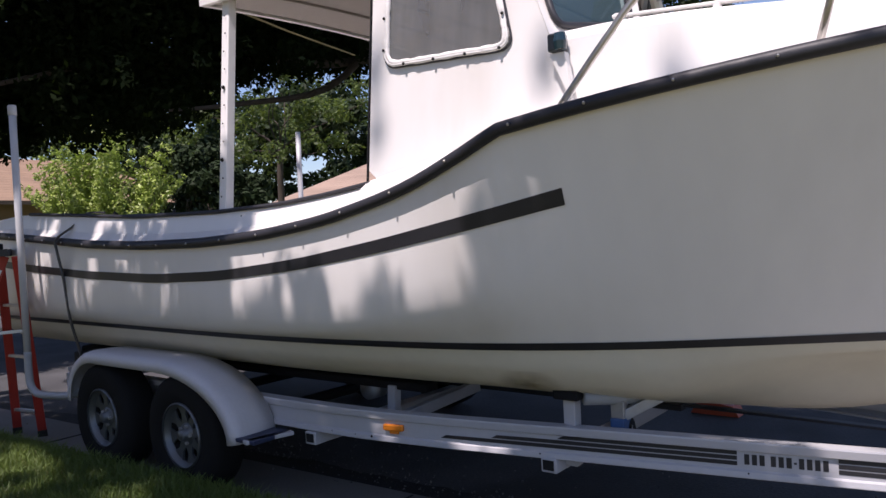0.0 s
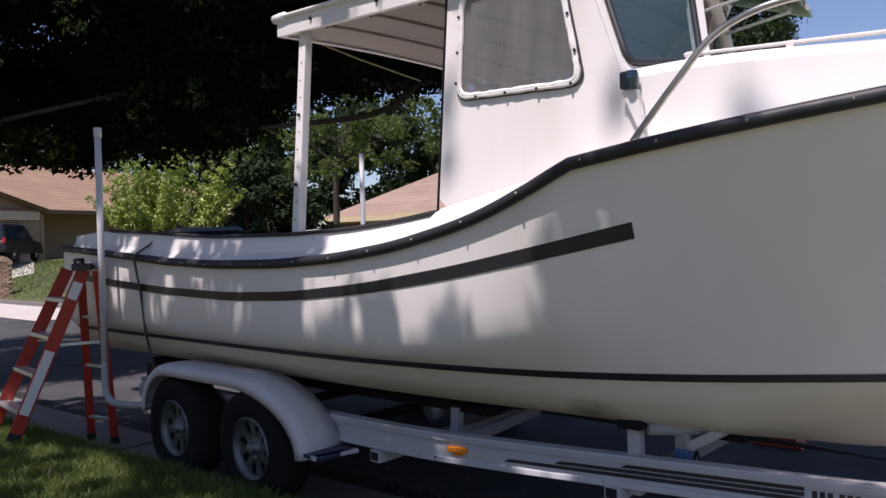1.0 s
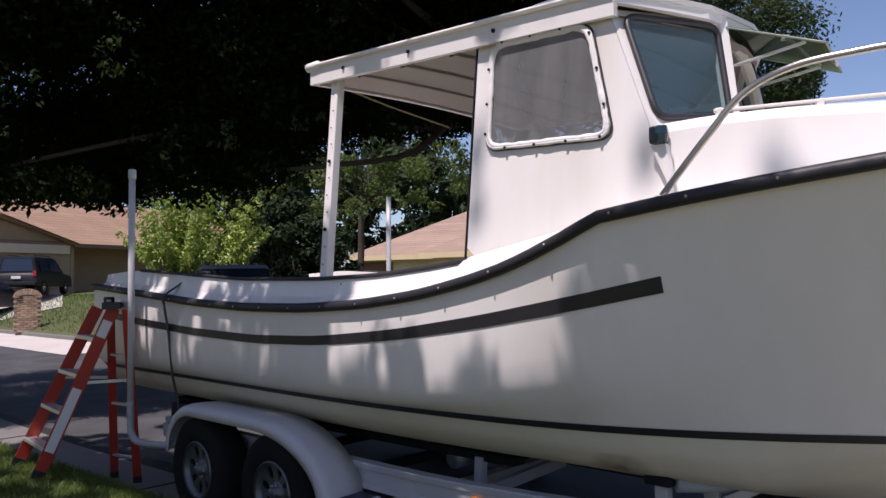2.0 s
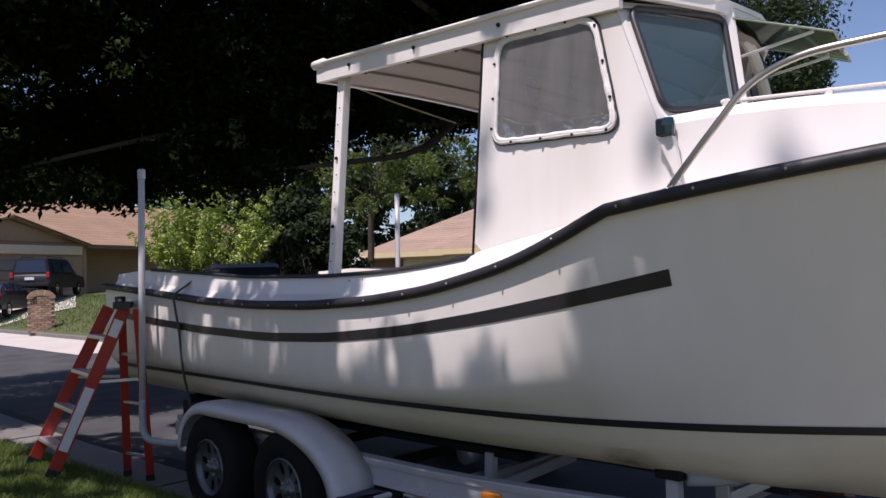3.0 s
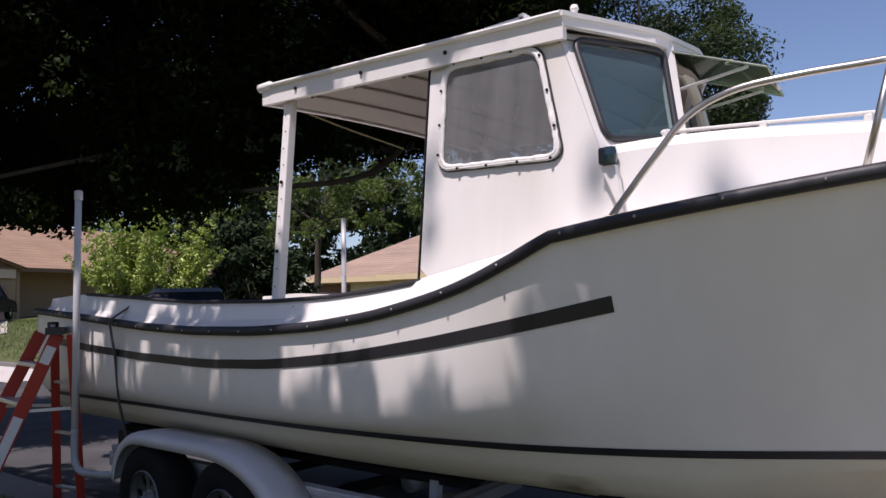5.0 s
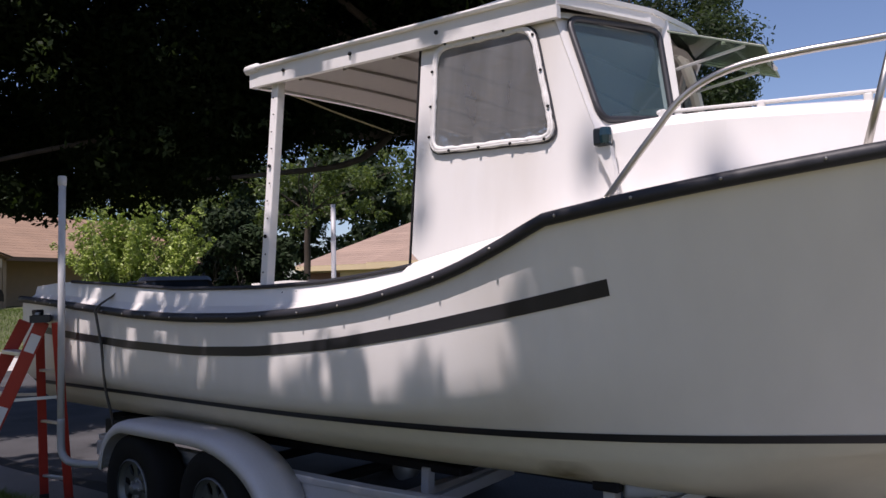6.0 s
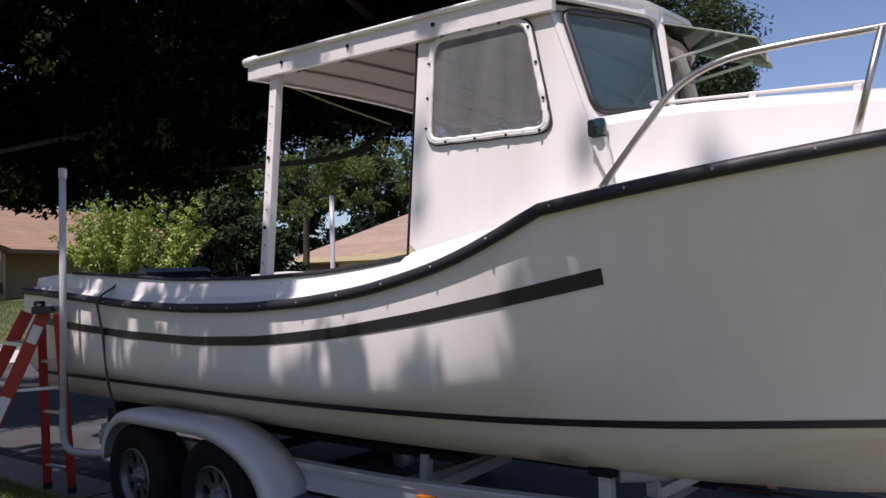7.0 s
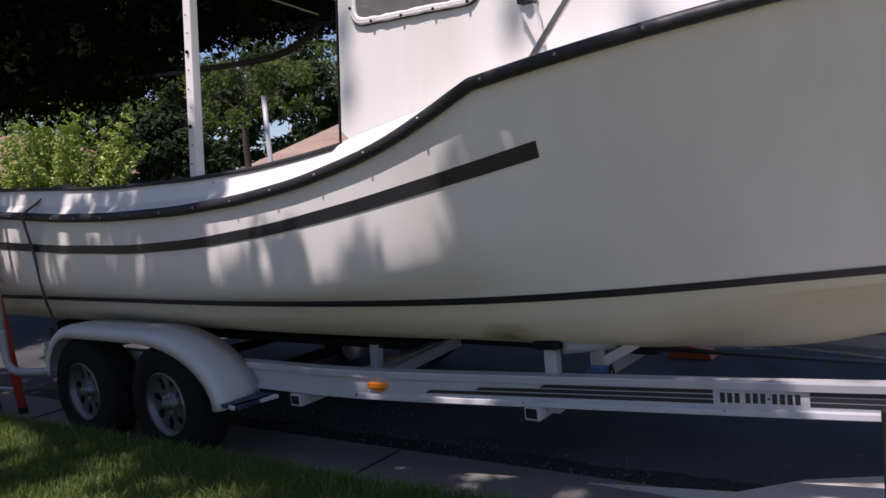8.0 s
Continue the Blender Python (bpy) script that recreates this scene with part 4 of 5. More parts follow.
def wheel(x, side):
    """Tyre, dished rim with eight spokes, and a hub."""
    c = Vector((x, side * 1.13, 0.335))
    s = side
    w = part("wheel", lathe([(0.178, 0.085 * s), (0.2, 0.097 * s), (0.25, 0.102 * s), (0.3, 0.1 * s), (0.325, 0.085 * s), (0.335, 0.05 * s), (0.336, 0.0), (0.335, -0.05 * s), (0.325, -0.085 * s), (0.3, -0.1 * s), (0.22, -0.095 * s), (0.19, -0.09 * s)], c, "y", 40), TYRE, trailer, "black trailer tyre on a silver rim", True)
    rim = part("rim", lathe([(0.174, 0.1 * s), (0.183, 0.094 * s), (0.179, 0.082 * s), (0.166, 0.076 * s), (0.158, 0.05 * s)], c, "y", 40), RIM, w, "silver steel rim, rust-flecked", True)
    # Dark backing disc added so the gaps between the spokes look shaded.
    part("brake_drum", lathe([(0.0, -0.02 * s), (0.153, -0.02 * s), (0.159, 0.05 * s)], c, "y", 24), DARK, w)
    for k in range(8):
        a = k * math.pi / 4 + 0.2
        u, v = Vector((math.cos(a), 0, math.sin(a))), Vector((-math.sin(a), 0, math.cos(a)))
        o = c + Vector((0, 0.055 * s, 0))
        pts = [o + u * 0.05 + v * 0.03, o + u * 0.11 + v * 0.019, o + u * 0.16 + v * 0.046, o + u * 0.16 - v * 0.046, o + u * 0.11 - v * 0.019, o + u * 0.05 - v * 0.03]
        part("spoke", prism(pts, (0, 0, 0), (0, -0.012 * s, 0)), RIM, rim)
    part("hub", lathe([(0.0, 0.1 * s), (0.026, 0.098 * s), (0.031, 0.09 * s), (0.033, 0.062 * s), (0.06, 0.06 * s), (0.066, 0.05 * s), (0.066, -0.02 * s)], c, "y", 24), RIM, w, "", True)
    for k in range(5):
        a = k * 2 * math.pi / 5
        p = c + Vector((0.048 * math.cos(a), 0.06 * s, 0.048 * math.sin(a)))
        part("wheel_nut", lathe([(0.0, 0.016 * s), (0.009, 0.015 * s), (0.01, 0.0)], p, "y", 6), GALV, w)
    return w


for x in (0.0, -0.85):
    for side in (-1, 1):
        wheel(x, side)
    part("axle", tube([(x, -1.1, 0.335), (x, 1.1, 0.335)], 0.035, 10), DARK, trailer)
for side in (-1, 1):
    part("spring", merge([beam((-1.3, side * 0.93, 0.36 - 0.012 * k), (0.4, side * 0.93, 0.36 - 0.012 * k), 0.06, 0.009, 0.001) for k in range(3)]), DARK, trailer)
    part("bunk", beam((-2.2, side * 0.62, 0.6), (1.3, side * 0.62, 0.6), 0.1, 0.045, 0.01), CARPET, trailer, "black carpeted bunk board")
    part("bunk_post", beam((1.08, side * 0.68, 0.36), (1.08, side * 0.66, 0.60), 0.05, 0.05, 0.004), TRAILER_WHITE, trailer)
    part("bunk_strut", beam((1.09, side * 0.66, 0.42), (1.2, side * 0.1, 0.50), 0.045, 0.06, 0.004), TRAILER_WHITE, trailer)
    post = part("keel_guide_post", beam((2.13, side * 0.7, 0.36), (2.13, side * 0.7, 0.645), 0.055, 0.055, 0.004), TRAILER_WHITE, trailer, "white square support post")
    part("pad", boxes(((2.07, min(side * 0.64, side * 0.76), 0.645), (2.19, max(side * 0.64, side * 0.76), 0.69), 0.01)), CARPET, post)
    part("roller", tube([(2.2, side * 0.72, 0.655), (2.42, side * 0.45, 0.63)], 0.03, 12), PVC_GREY, trailer, "grey keel roller", True)
    part("roller_arm", merge([beam((2.3, side * 0.6, 0.37), (2.3, side * 0.6, 0.63), 0.06, 0.05, 0.004), beam((2.3, side * 0.6, 0.56), (2.47, side * 0.5, 0.66), 0.045, 0.045, 0.004)]), GALV, trailer)
    part("arm_clamp", boxes(((2.27, side * 0.6 - 0.036, 0.46), (2.335, side * 0.6 + 0.036, 0.56), 0.006)), BLUE_JACK, trailer, "worn blue painted clamp")
    part("u_bolt", tube(smooth_line([(2.36, side * 0.645, 0.5), (2.375, side * 0.645, 0.57), (2.39, side * 0.645, 0.5)], 4), 0.006, 6), DARK, trailer)
part("tongue", beam((4.9, 0, 0.46), (6.0, 0, 0.47), 0.1, 0.1, 0.008), TRAILER_WHITE, trailer)
part("rear_cross_member", beam((-1.75, -0.99, 0.45), (-1.75, 0.99, 0.45), 0.08, 0.1, 0.006), TRAILER_WHITE, trailer)
part("spare_hub", lathe([(0.0, -0.05), (0.06, -0.05), (0.06, 0.05), (0, 0.05)], (0.78, -0.5, 0.53), "y", 20), GALV, trailer, "", True)
part("jack_leg", boxes(((3.345, -0.53, 0.02), (3.43, -0.44, 0.44), 0.01)), DARK, trailer, "black square jack leg")
part("jack_pad", boxes(((3.31, -0.56, 0.0), (3.465, -0.41, 0.025), 0.004)), DARK, trailer)
part("tongue_jack_foot", tube([(5.4, -0.12, 0.0), (5.4, -0.12, 0.6)], 0.03, 10), GALV, trailer)
for side in (-1, 1):
    y = side * (1.275 if side < 0 else 1.22)
    guide = part("guide_post", tube([(-1.705, y, 0.67), (-1.7, y, 1.5), (-1.69, y, 2.35)], 0.023, 14), PVC, trailer, "white plastic pipe guide post", True)
    if side < 0:
        part("cap", lathe([(0, 0.018), (0.022, 0.016), (0.028, 0.01), (0.028, -0.05), (0.024, -0.052)], (-1.69, y, 2.35), "z", 14), PVC, guide, "", True)
    part("bent_arm", tube(smooth_line([(-1.705, y, 0.7), (-1.705, y, 0.55), (-1.69, y, 0.48), (-1.64, y * 0.998, 0.437), (-1.55, y * 0.99, 0.42), (-1.3, y * 0.955, 0.43), (-1.22, y * 0.9, 0.45)], 5), 0.025, 12), PVC_GREY, guide, "grey bent steel arm", True)
engine_leg = part("drain_bracket", boxes(((-1.95, -0.85, 0.5), (-1.6, -0.6, 0.62), 0.01), ((-1.9, -0.8, 0.32), (-1.82, -0.72, 0.5), 0.01)), DARK, trailer)

# tie-down strap over the coaming
sp = smooth_line([(-1.12, -0.98, 1.61), (-1.2, -1.06, 1.608), (-1.25, -1.13, 1.53), (-1.29, -1.226, 1.45), (-1.30, -1.222, 1.38), (-1.315, -1.185, 1.2), (-1.34, -1.155, 1.0), (-1.38, -1.12, 0.88), (-1.43, -1.06, 0.72), (-1.48, -1.0, 0.5)], 6)
strap = tagged(part("tie_down_strap", tube(sp, 0.02, 8, True, flat=(0.036, 0.014)), STRAP), "grey webbing tie-down strap over the boat's side", "strap")

# ---- step ladder ----
ladder = thing("step_ladder", "orange-red fibreglass step ladder with aluminium steps, standing open", "ladder", (-2.2, -1.4, 0.05))
LC, LW = Vector((0.62, 0.78, 0)), Vector((-0.9, 0.42, 0)).normalized()
FRONT = {-1: ((-2.28, -1.72, 0.1), (-1.93, -1.30, 1.37)), 1: ((-2.88, -1.67, 0.1), (-2.36, -1.25, 1.36))}
BACK = {-1: ((-2.13, -1.03, 0.02), (-1.84, -1.25, 1.35)), 1: ((-2.41, -1.09, 0.02), (-2.14, -1.24, 1.34))}
CAP = Vector((-2.09, -1.27, 1.385))


def front_rail(s, z):
    a, b = (Vector(q) for q in FRONT[s])
    return a.lerp(b, (z - a.z) / (b.z - a.z))


def back_rail(s, z):
    a, b = (Vector(q) for q in BACK[s])
    return a.lerp(b, (z - a.z) / (b.z - a.z))


for s in (-1, 1):
    fr = part("front_rail", beam(front_rail(s, 0.18), front_rail(s, 1.36), 0.09, 0.03, 0.004, up=LW), FIBREGLASS, ladder)
    part("foot", beam(front_rail(s, 0.1), front_rail(s, 0.2), 0.095, 0.034, 0.004, up=LW), LADDER_BLACK, fr, "black rubber foot")
    if s == -1:
        up = (front_rail(s, 1.36) - front_rail(s, 0.2)).normalized()
        part("sticker", beam(front_rail(s, 0.33) - LW * 0.014, front_rail(s, 0.78) - LW * 0.017, 0.066, 0.004, 0, up=LW), LABEL_WHITE, fr, "long white sticker")
        part("small_sticker", beam(front_rail(s, 1.15) - LW * 0.014, front_rail(s, 1.27) - LW * 0.017, 0.066, 0.004, 0, up=LW), LABEL_WHITE, fr, "white sticker")
    br = part("back_rail", beam(back_rail(s, 0.03), back_rail(s, 1.35), 0.06, 0.024, 0.004, up=LW), FIBREGLASS, ladder)
    part("foot", beam(back_rail(s, 0.0), back_rail(s, 0.06), 0.065, 0.03, 0.004, up=LW), LADDER_BLACK, br)
    part("spreader", beam(front_rail(s, 0.82), back_rail(s, 0.82), 0.006, 0.022, 0.001), ALU, ladder)
for z in (0.35, 0.61, 0.875, 1.14):
    a, b = front_rail(-1, z), front_rail(1, z)
    part("tread", beam(a - LC * 0.012, b - LC * 0.012, 0.085, 0.03, 0.004), ALU, ladder, "ribbed aluminium tread")
for z in (0.2, 0.62, 1.0):
    part("back_bar", beam(back_rail(-1, z), back_rail(1, z), 0.03, 0.02, 0.003), ALU, ladder)
part("ladder_cap", prism([CAP + LW * a + LC * b for a, b in ((-0.27, -0.04), (0.27, -0.04), (0.24, 0.08), (-0.25, 0.08))], (0, 0, -0.03), (0, 0, 0.02)), LADDER_BLACK, ladder, "black moulded top tray")
wrench = thing("hand_tool", "small metal hand tool lying on the ladder's top", "tool", CAP + Vector((0, 0, 0.02)))
part("shaft", beam(CAP + LW * -0.1 + Vector((0, 0, 0.03)), CAP + LW * 0.08 + Vector((0, 0, 0.03)), 0.03, 0.02, 0.006), GALV, wrench)
part("tool_head", boxes((CAP + Vector((-0.04, -0.03, 0.02)), CAP + Vector((0.03, 0.03, 0.06)), 0.008)), DARK, wrench)

chock = tagged(part("wheel_chock", prism([(1.74, 1.68, 0), (2.07, 1.68, 0), (2.03, 1.68, 0.07), (1.8, 1.68, 0.1)], (0, 0, 0.004), (0, 0.14, 0.004)), ORANGE), "orange-red plastic wedge lying on the street", "wheel chock")


# ---- houses across the street ----
def rise(y):
    return lerp_table(y, [5.3, 6.0, 10.0, 14.0, 60], [0.13, 0.40, 1.25, 1.5, 1.6])


def shingled(name, quad, parent, mat, rows=14, label=""):
    """A roof slope laid in overlapping courses. quad: eave left, eave right, ridge right, ridge left."""
    a, b, c, d = (Vector(q) for q in quad)
    n = (b - a).cross(d - a).normalized()
    n = n if n.z > 0 else -n
    slope = part(name, prism([a, b, c, d], (0, 0, -0.12), (0, 0, 0)), mat, parent, label)
    for i in range(rows):
        t0, t1 = i / rows, (i + 1.1) / rows
        t1 = min(t1, 1.0)
        l0, l1, r0, r1 = a.lerp(d, t0), a.lerp(d, t1), b.lerp(c, t0), b.lerp(c, t1)
        bm = bmesh.new()
        vs = [bm.verts.new(q) for q in (l0 + n * 0.012, r0 + n * 0.012, r1 + n * 0.006, l1 + n * 0.006, l0 + n * 0.002, r0 + n * 0.002)]
        bm.faces.new(vs[:4])
        bm.faces.new((vs[4], vs[5], vs[1], vs[0]))
        part("shingle_course", bm, mat, slope)
    return slope


def az_point(az, dist, z):
    a = radians(az)
    return Vector((3.69 - dist * math.sin(a), -3.69 + dist * math.cos(a), z))


# house with the garage: its long eave runs from the garage gable away behind the shrub
H1 = az_point(69.8, 45, 4.02)
ux = (az_point(62, 50, 0) - az_point(69.8, 45, 0)).normalized()       # along the eave
uy = Vector((-ux.y, ux.x, 0))                                          # away from the street
if uy.dot(H1 - Vector((3.69, -3.69, 0))) < 0:
    uy = -uy
base = 1.3
house = thing("house", "single-storey tan stucco house with a brown shingle roof", "house", (H1.x, H1.y, base))


def hp(a, b, z):
    return Vector((H1.x, H1.y, 0)) + ux * a + uy * b + Vector((0, 0, z))


def wall_between(name, a, b, z0, z1, mat, parent, thick=0.2, label=""):
    a, b = Vector(a), Vector(b)
    d = (b - a).normalized()
    n = Vector((-d.y, d.x, 0)) * thick / 2
    return part(name, prism([a - n, b - n, b + n, a + n], (0, 0, z0), (0, 0, z1)), mat, parent, label)


wall_between("front_wall", hp(0.3, 2.4, 0), hp(14, 2.4, 0), base - 0.5, 4.0, STUCCO, house)
wall_between("garage_wall", hp(-8, 0.2, 0), hp(-0.1, 0.2, 0), base - 0.5, 4.0, STUCCO, house)
wall_between("side_wall", hp(0.1, 0.2, 0), hp(0.1, 8, 0), base - 0.5, 4.0, STUCCO, house)
door = part("garage_door", prism([hp(-6.4, 0.02, 0), hp(-1.5, 0.02, 0), hp(-1.5, 0.1, 0), hp(-6.4, 0.1, 0)], (0, 0, base - 0.3), (0, 0, base + 1.9)), GARAGE, house, "dark panelled garage door")
for k in range(4):
    part("door_panel", prism([hp(-6.3, -0.02, 0), hp(-1.6, -0.02, 0), hp(-1.6, 0.04, 0), hp(-6.3, 0.04, 0)], (0, 0, base - 0.1 + 0.48 * k), (0, 0, base + 0.32 + 0.48 * k)), GARAGE, door)
part("lintel_trim", prism([hp(-7, -0.06, 0), hp(-0.2, -0.06, 0), hp(-0.2, 0.06, 0), hp(-7, 0.06, 0)], (0, 0, base + 2.15), (0, 0, base + 2.6)), TRIM_CREAM, house, "cream trim over the garage")
for k in range(6):
    part("stone_pier", prism([hp(-1.35, -0.1, 0), hp(-0.75, -0.1, 0), hp(-0.75, 0.15, 0), hp(-1.35, 0.15, 0)], (0, 0, base + 0.3 * k), (0, 0, base + 0.28 + 0.3 * k)), BRICK, house, "pale stone corner pier")
part("gable_wall", prism([hp(-8, 0.15, 4.0), hp(0, 0.15, 4.0), hp(-4, 0.15, 5.15)], (0, 0, 0), uy * 0.15), STUCCO, house)
part("gable_post", prism([hp(-4.8, 0.05, 4.0), hp(-4.6, 0.05, 4.0), hp(-4.6, 0.1, 4.0), hp(-4.8, 0.1, 4.0)], (0, 0, 0), (0, 0, 0.85)), FASCIA, house)
shingled("garage_roof", (hp(0.1, -0.3, 4.02), hp(0.1, 5, 4.02), hp(-4, 5, 5.35), hp(-4, -0.3, 5.35)), house, SHINGLE, 12)
shingled("garage_roof", (hp(-8.1, 5, 4.02), hp(-8.1, -0.3, 4.02), hp(-4, -0.3, 5.35), hp(-4, 5, 5.35)), house, SHINGLE, 12)
part("barge_board", beam(hp(0.15, -0.32, 3.98), hp(-4, -0.32, 5.31), 0.05, 0.22, 0.01, up=uy), FASCIA, house)
shingled("main_roof", (hp(-14, 0.0, 4.02), hp(15, 0.0, 4.02), hp(15, 8, 7.3), hp(-14, 8, 7.3)), house, SHINGLE, 18)
part("eave_board", prism([hp(0, -0.03, 0), hp(15, -0.03, 0), hp(15, 0.03, 0), hp(0, 0.03, 0)], (0, 0, 3.82), (0, 0, 4.02)), FASCIA, house)
part("roof_vent", boxes((hp(4.0, 3.2, 5.1), hp(4.8, 3.7, 5.3), 0.03)), GALV, house)

# second house: tan hipped roof behind the boat
H2 = az_point(50.9, 44, 3.3)
vx = (az_point(38, 40, 0) - az_point(50.9, 44, 0)).normalized()
vy = Vector((-vx.y, vx.x, 0))
if vy.dot(Vector((H2.x - 3.69, H2.y + 3.69, 0))) < 0:
    vy = -vy
house2 = thing("house", "low house with a tan hipped shingle roof and yellow fascia", "house", (H2.x, H2.y, 0.8))


def h2(a, b, z):
    return Vector((H2.x, H2.y, 0)) + vx * a + vy * b + Vector((0, 0, z))


wall_between("front_wall", h2(0.6, 0.6, 0), h2(19, 0.6, 0), 0.2, 3.1, STUCCO_YELLOW, house2)
wall_between("side_wall", h2(0.6, 0.6, 0), h2(0.6, 12, 0), 0.2, 3.1, STUCCO_YELLOW, house2)
shingled("front_roof", (h2(0, 0, 3.25), h2(20, 0, 3.25), h2(14, 7, 6.9), h2(7.2, 7, 6.9)), house2, SHINGLE_TAN, 28)
shingled("hip_roof", (h2(0, 14, 3.25), h2(0, 0, 3.25), h2(7.2, 7, 6.9), h2(7.1, 7.2, 6.9)), house2, SHINGLE_TAN, 28)
shingled("wing_roof", (h2(5.6, -2.5, 3.2), h2(24, -2.5, 3.2), h2(20, 3.6, 6.3), h2(11.8, 3.6, 6.3)), house2, SHINGLE_TAN, 26)
wall_between("wing_wall", h2(6.2, -2.0, 0), h2(19, -2.0, 0), 0.2, 3.1, STUCCO_YELLOW, house2)
part("fascia", prism([h2(0, -0.05, 0), h2(20, -0.05, 0), h2(20, 0.05, 0), h2(0, 0.05, 0)], (0, 0, 2.95), (0, 0, 3.25)), STUCCO_YELLOW, house2, "sunlit yellow fascia")
part("fascia", prism([h2(5.6, -2.55, 0), h2(24, -2.55, 0), h2(24, -2.45, 0), h2(5.6, -2.45, 0)], (0, 0, 2.9), (0, 0, 3.2)), STUCCO_YELLOW, house2)
part("door_surround", prism([h2(0.7, 0.4, 0), h2(2.6, 0.4, 0), h2(2.6, 0.5, 0), h2(0.7, 0.5, 0)], (0, 0, 1.6), (0, 0, 2.85)), WOOD_BROWN, house2)

# driveway and mailbox
driveway = tagged(part("driveway", grid([[az_point(az, d, rise(az_point(az, d, 0).y) + 0.03) for az in (78, 75, 73, 71.5, 70.4)] for d in (35, 36, 37, 38, 39, 40, 41, 42, 43, 44, 45, 46)]), DRIVE), "pale concrete driveway in front of the garage", "driveway", kind="structure")
M = az_point(72.45, 30, 0)
mz = rise(M.y) - 0.05
mailbox = thing("mailbox", "arched brick mailbox pillar on the far lawn", "mailbox", (M.x, M.y, mz))
mu = Vector((math.cos(radians(72.45)), math.sin(radians(72.45)), 0))
mv = Vector((-mu.y, mu.x, 0))
W2, TALL = 0.43, 1.16
arch = [(-W2, 0), (W2, 0), (W2, TALL)] + [(W2 * math.cos(math.pi * k / 8), TALL + 0.26 * math.sin(math.pi * k / 8)) for k in range(1, 8)] + [(-W2, TALL)]
part("core", prism([M + mu * (a * 0.95) + Vector((0, 0, mz + b * 0.985)) for a, b in arch], mv * -0.26, mv * 0.26), MORTAR, mailbox)
bm = bmesh.new()
box(bm, (-0.1, -0.05, -0.033), (0.1, 0.05, 0.033), 0.006)
brick_me = bpy.data.meshes.new("brick")
bm.to_mesh(brick_me)
bm.free()
brick_me.materials.append(BRICK)
turn = Matrix((mu, mv, (0, 0, 1))).transposed().to_4x4()
for row in range(16):
    for col in range(-2, 3):
        off = 0.108 if row % 2 else 0
        u = col * 0.216 + off
        if abs(u) > W2 - 0.06:
            continue
        ob = new("brick", brick_me)
        ob.parent = mailbox
        ob.matrix_local = Matrix.Translation(mu * u - mv * 0.25 + Vector((0, 0, 0.05 + row * 0.077))) @ turn
for k in range(16):
    a = math.pi * (k + 0.5) / 16
    ob = new("brick", brick_me)
    ob.parent = mailbox
    ob.matrix_local = Matrix.Translation(mu * (W2 * 0.8 * math.cos(a)) - mv * 0.26 + Vector((0, 0, TALL + 0.04 + 0.19 * math.sin(a)))) @ turn @ Matrix.Rotation(-a, 4, "Y")
part("mail_door", prism([M + mu * (-0.33 + a) + Vector((0, 0, mz + b)) - mv * 0.3 for a, b in ((0, 0.98), (0.2, 0.98), (0.2, 1.22), (0.1, 1.28), (0, 1.22))], (0, 0, 0), mv * 0.03), DARK, mailbox)


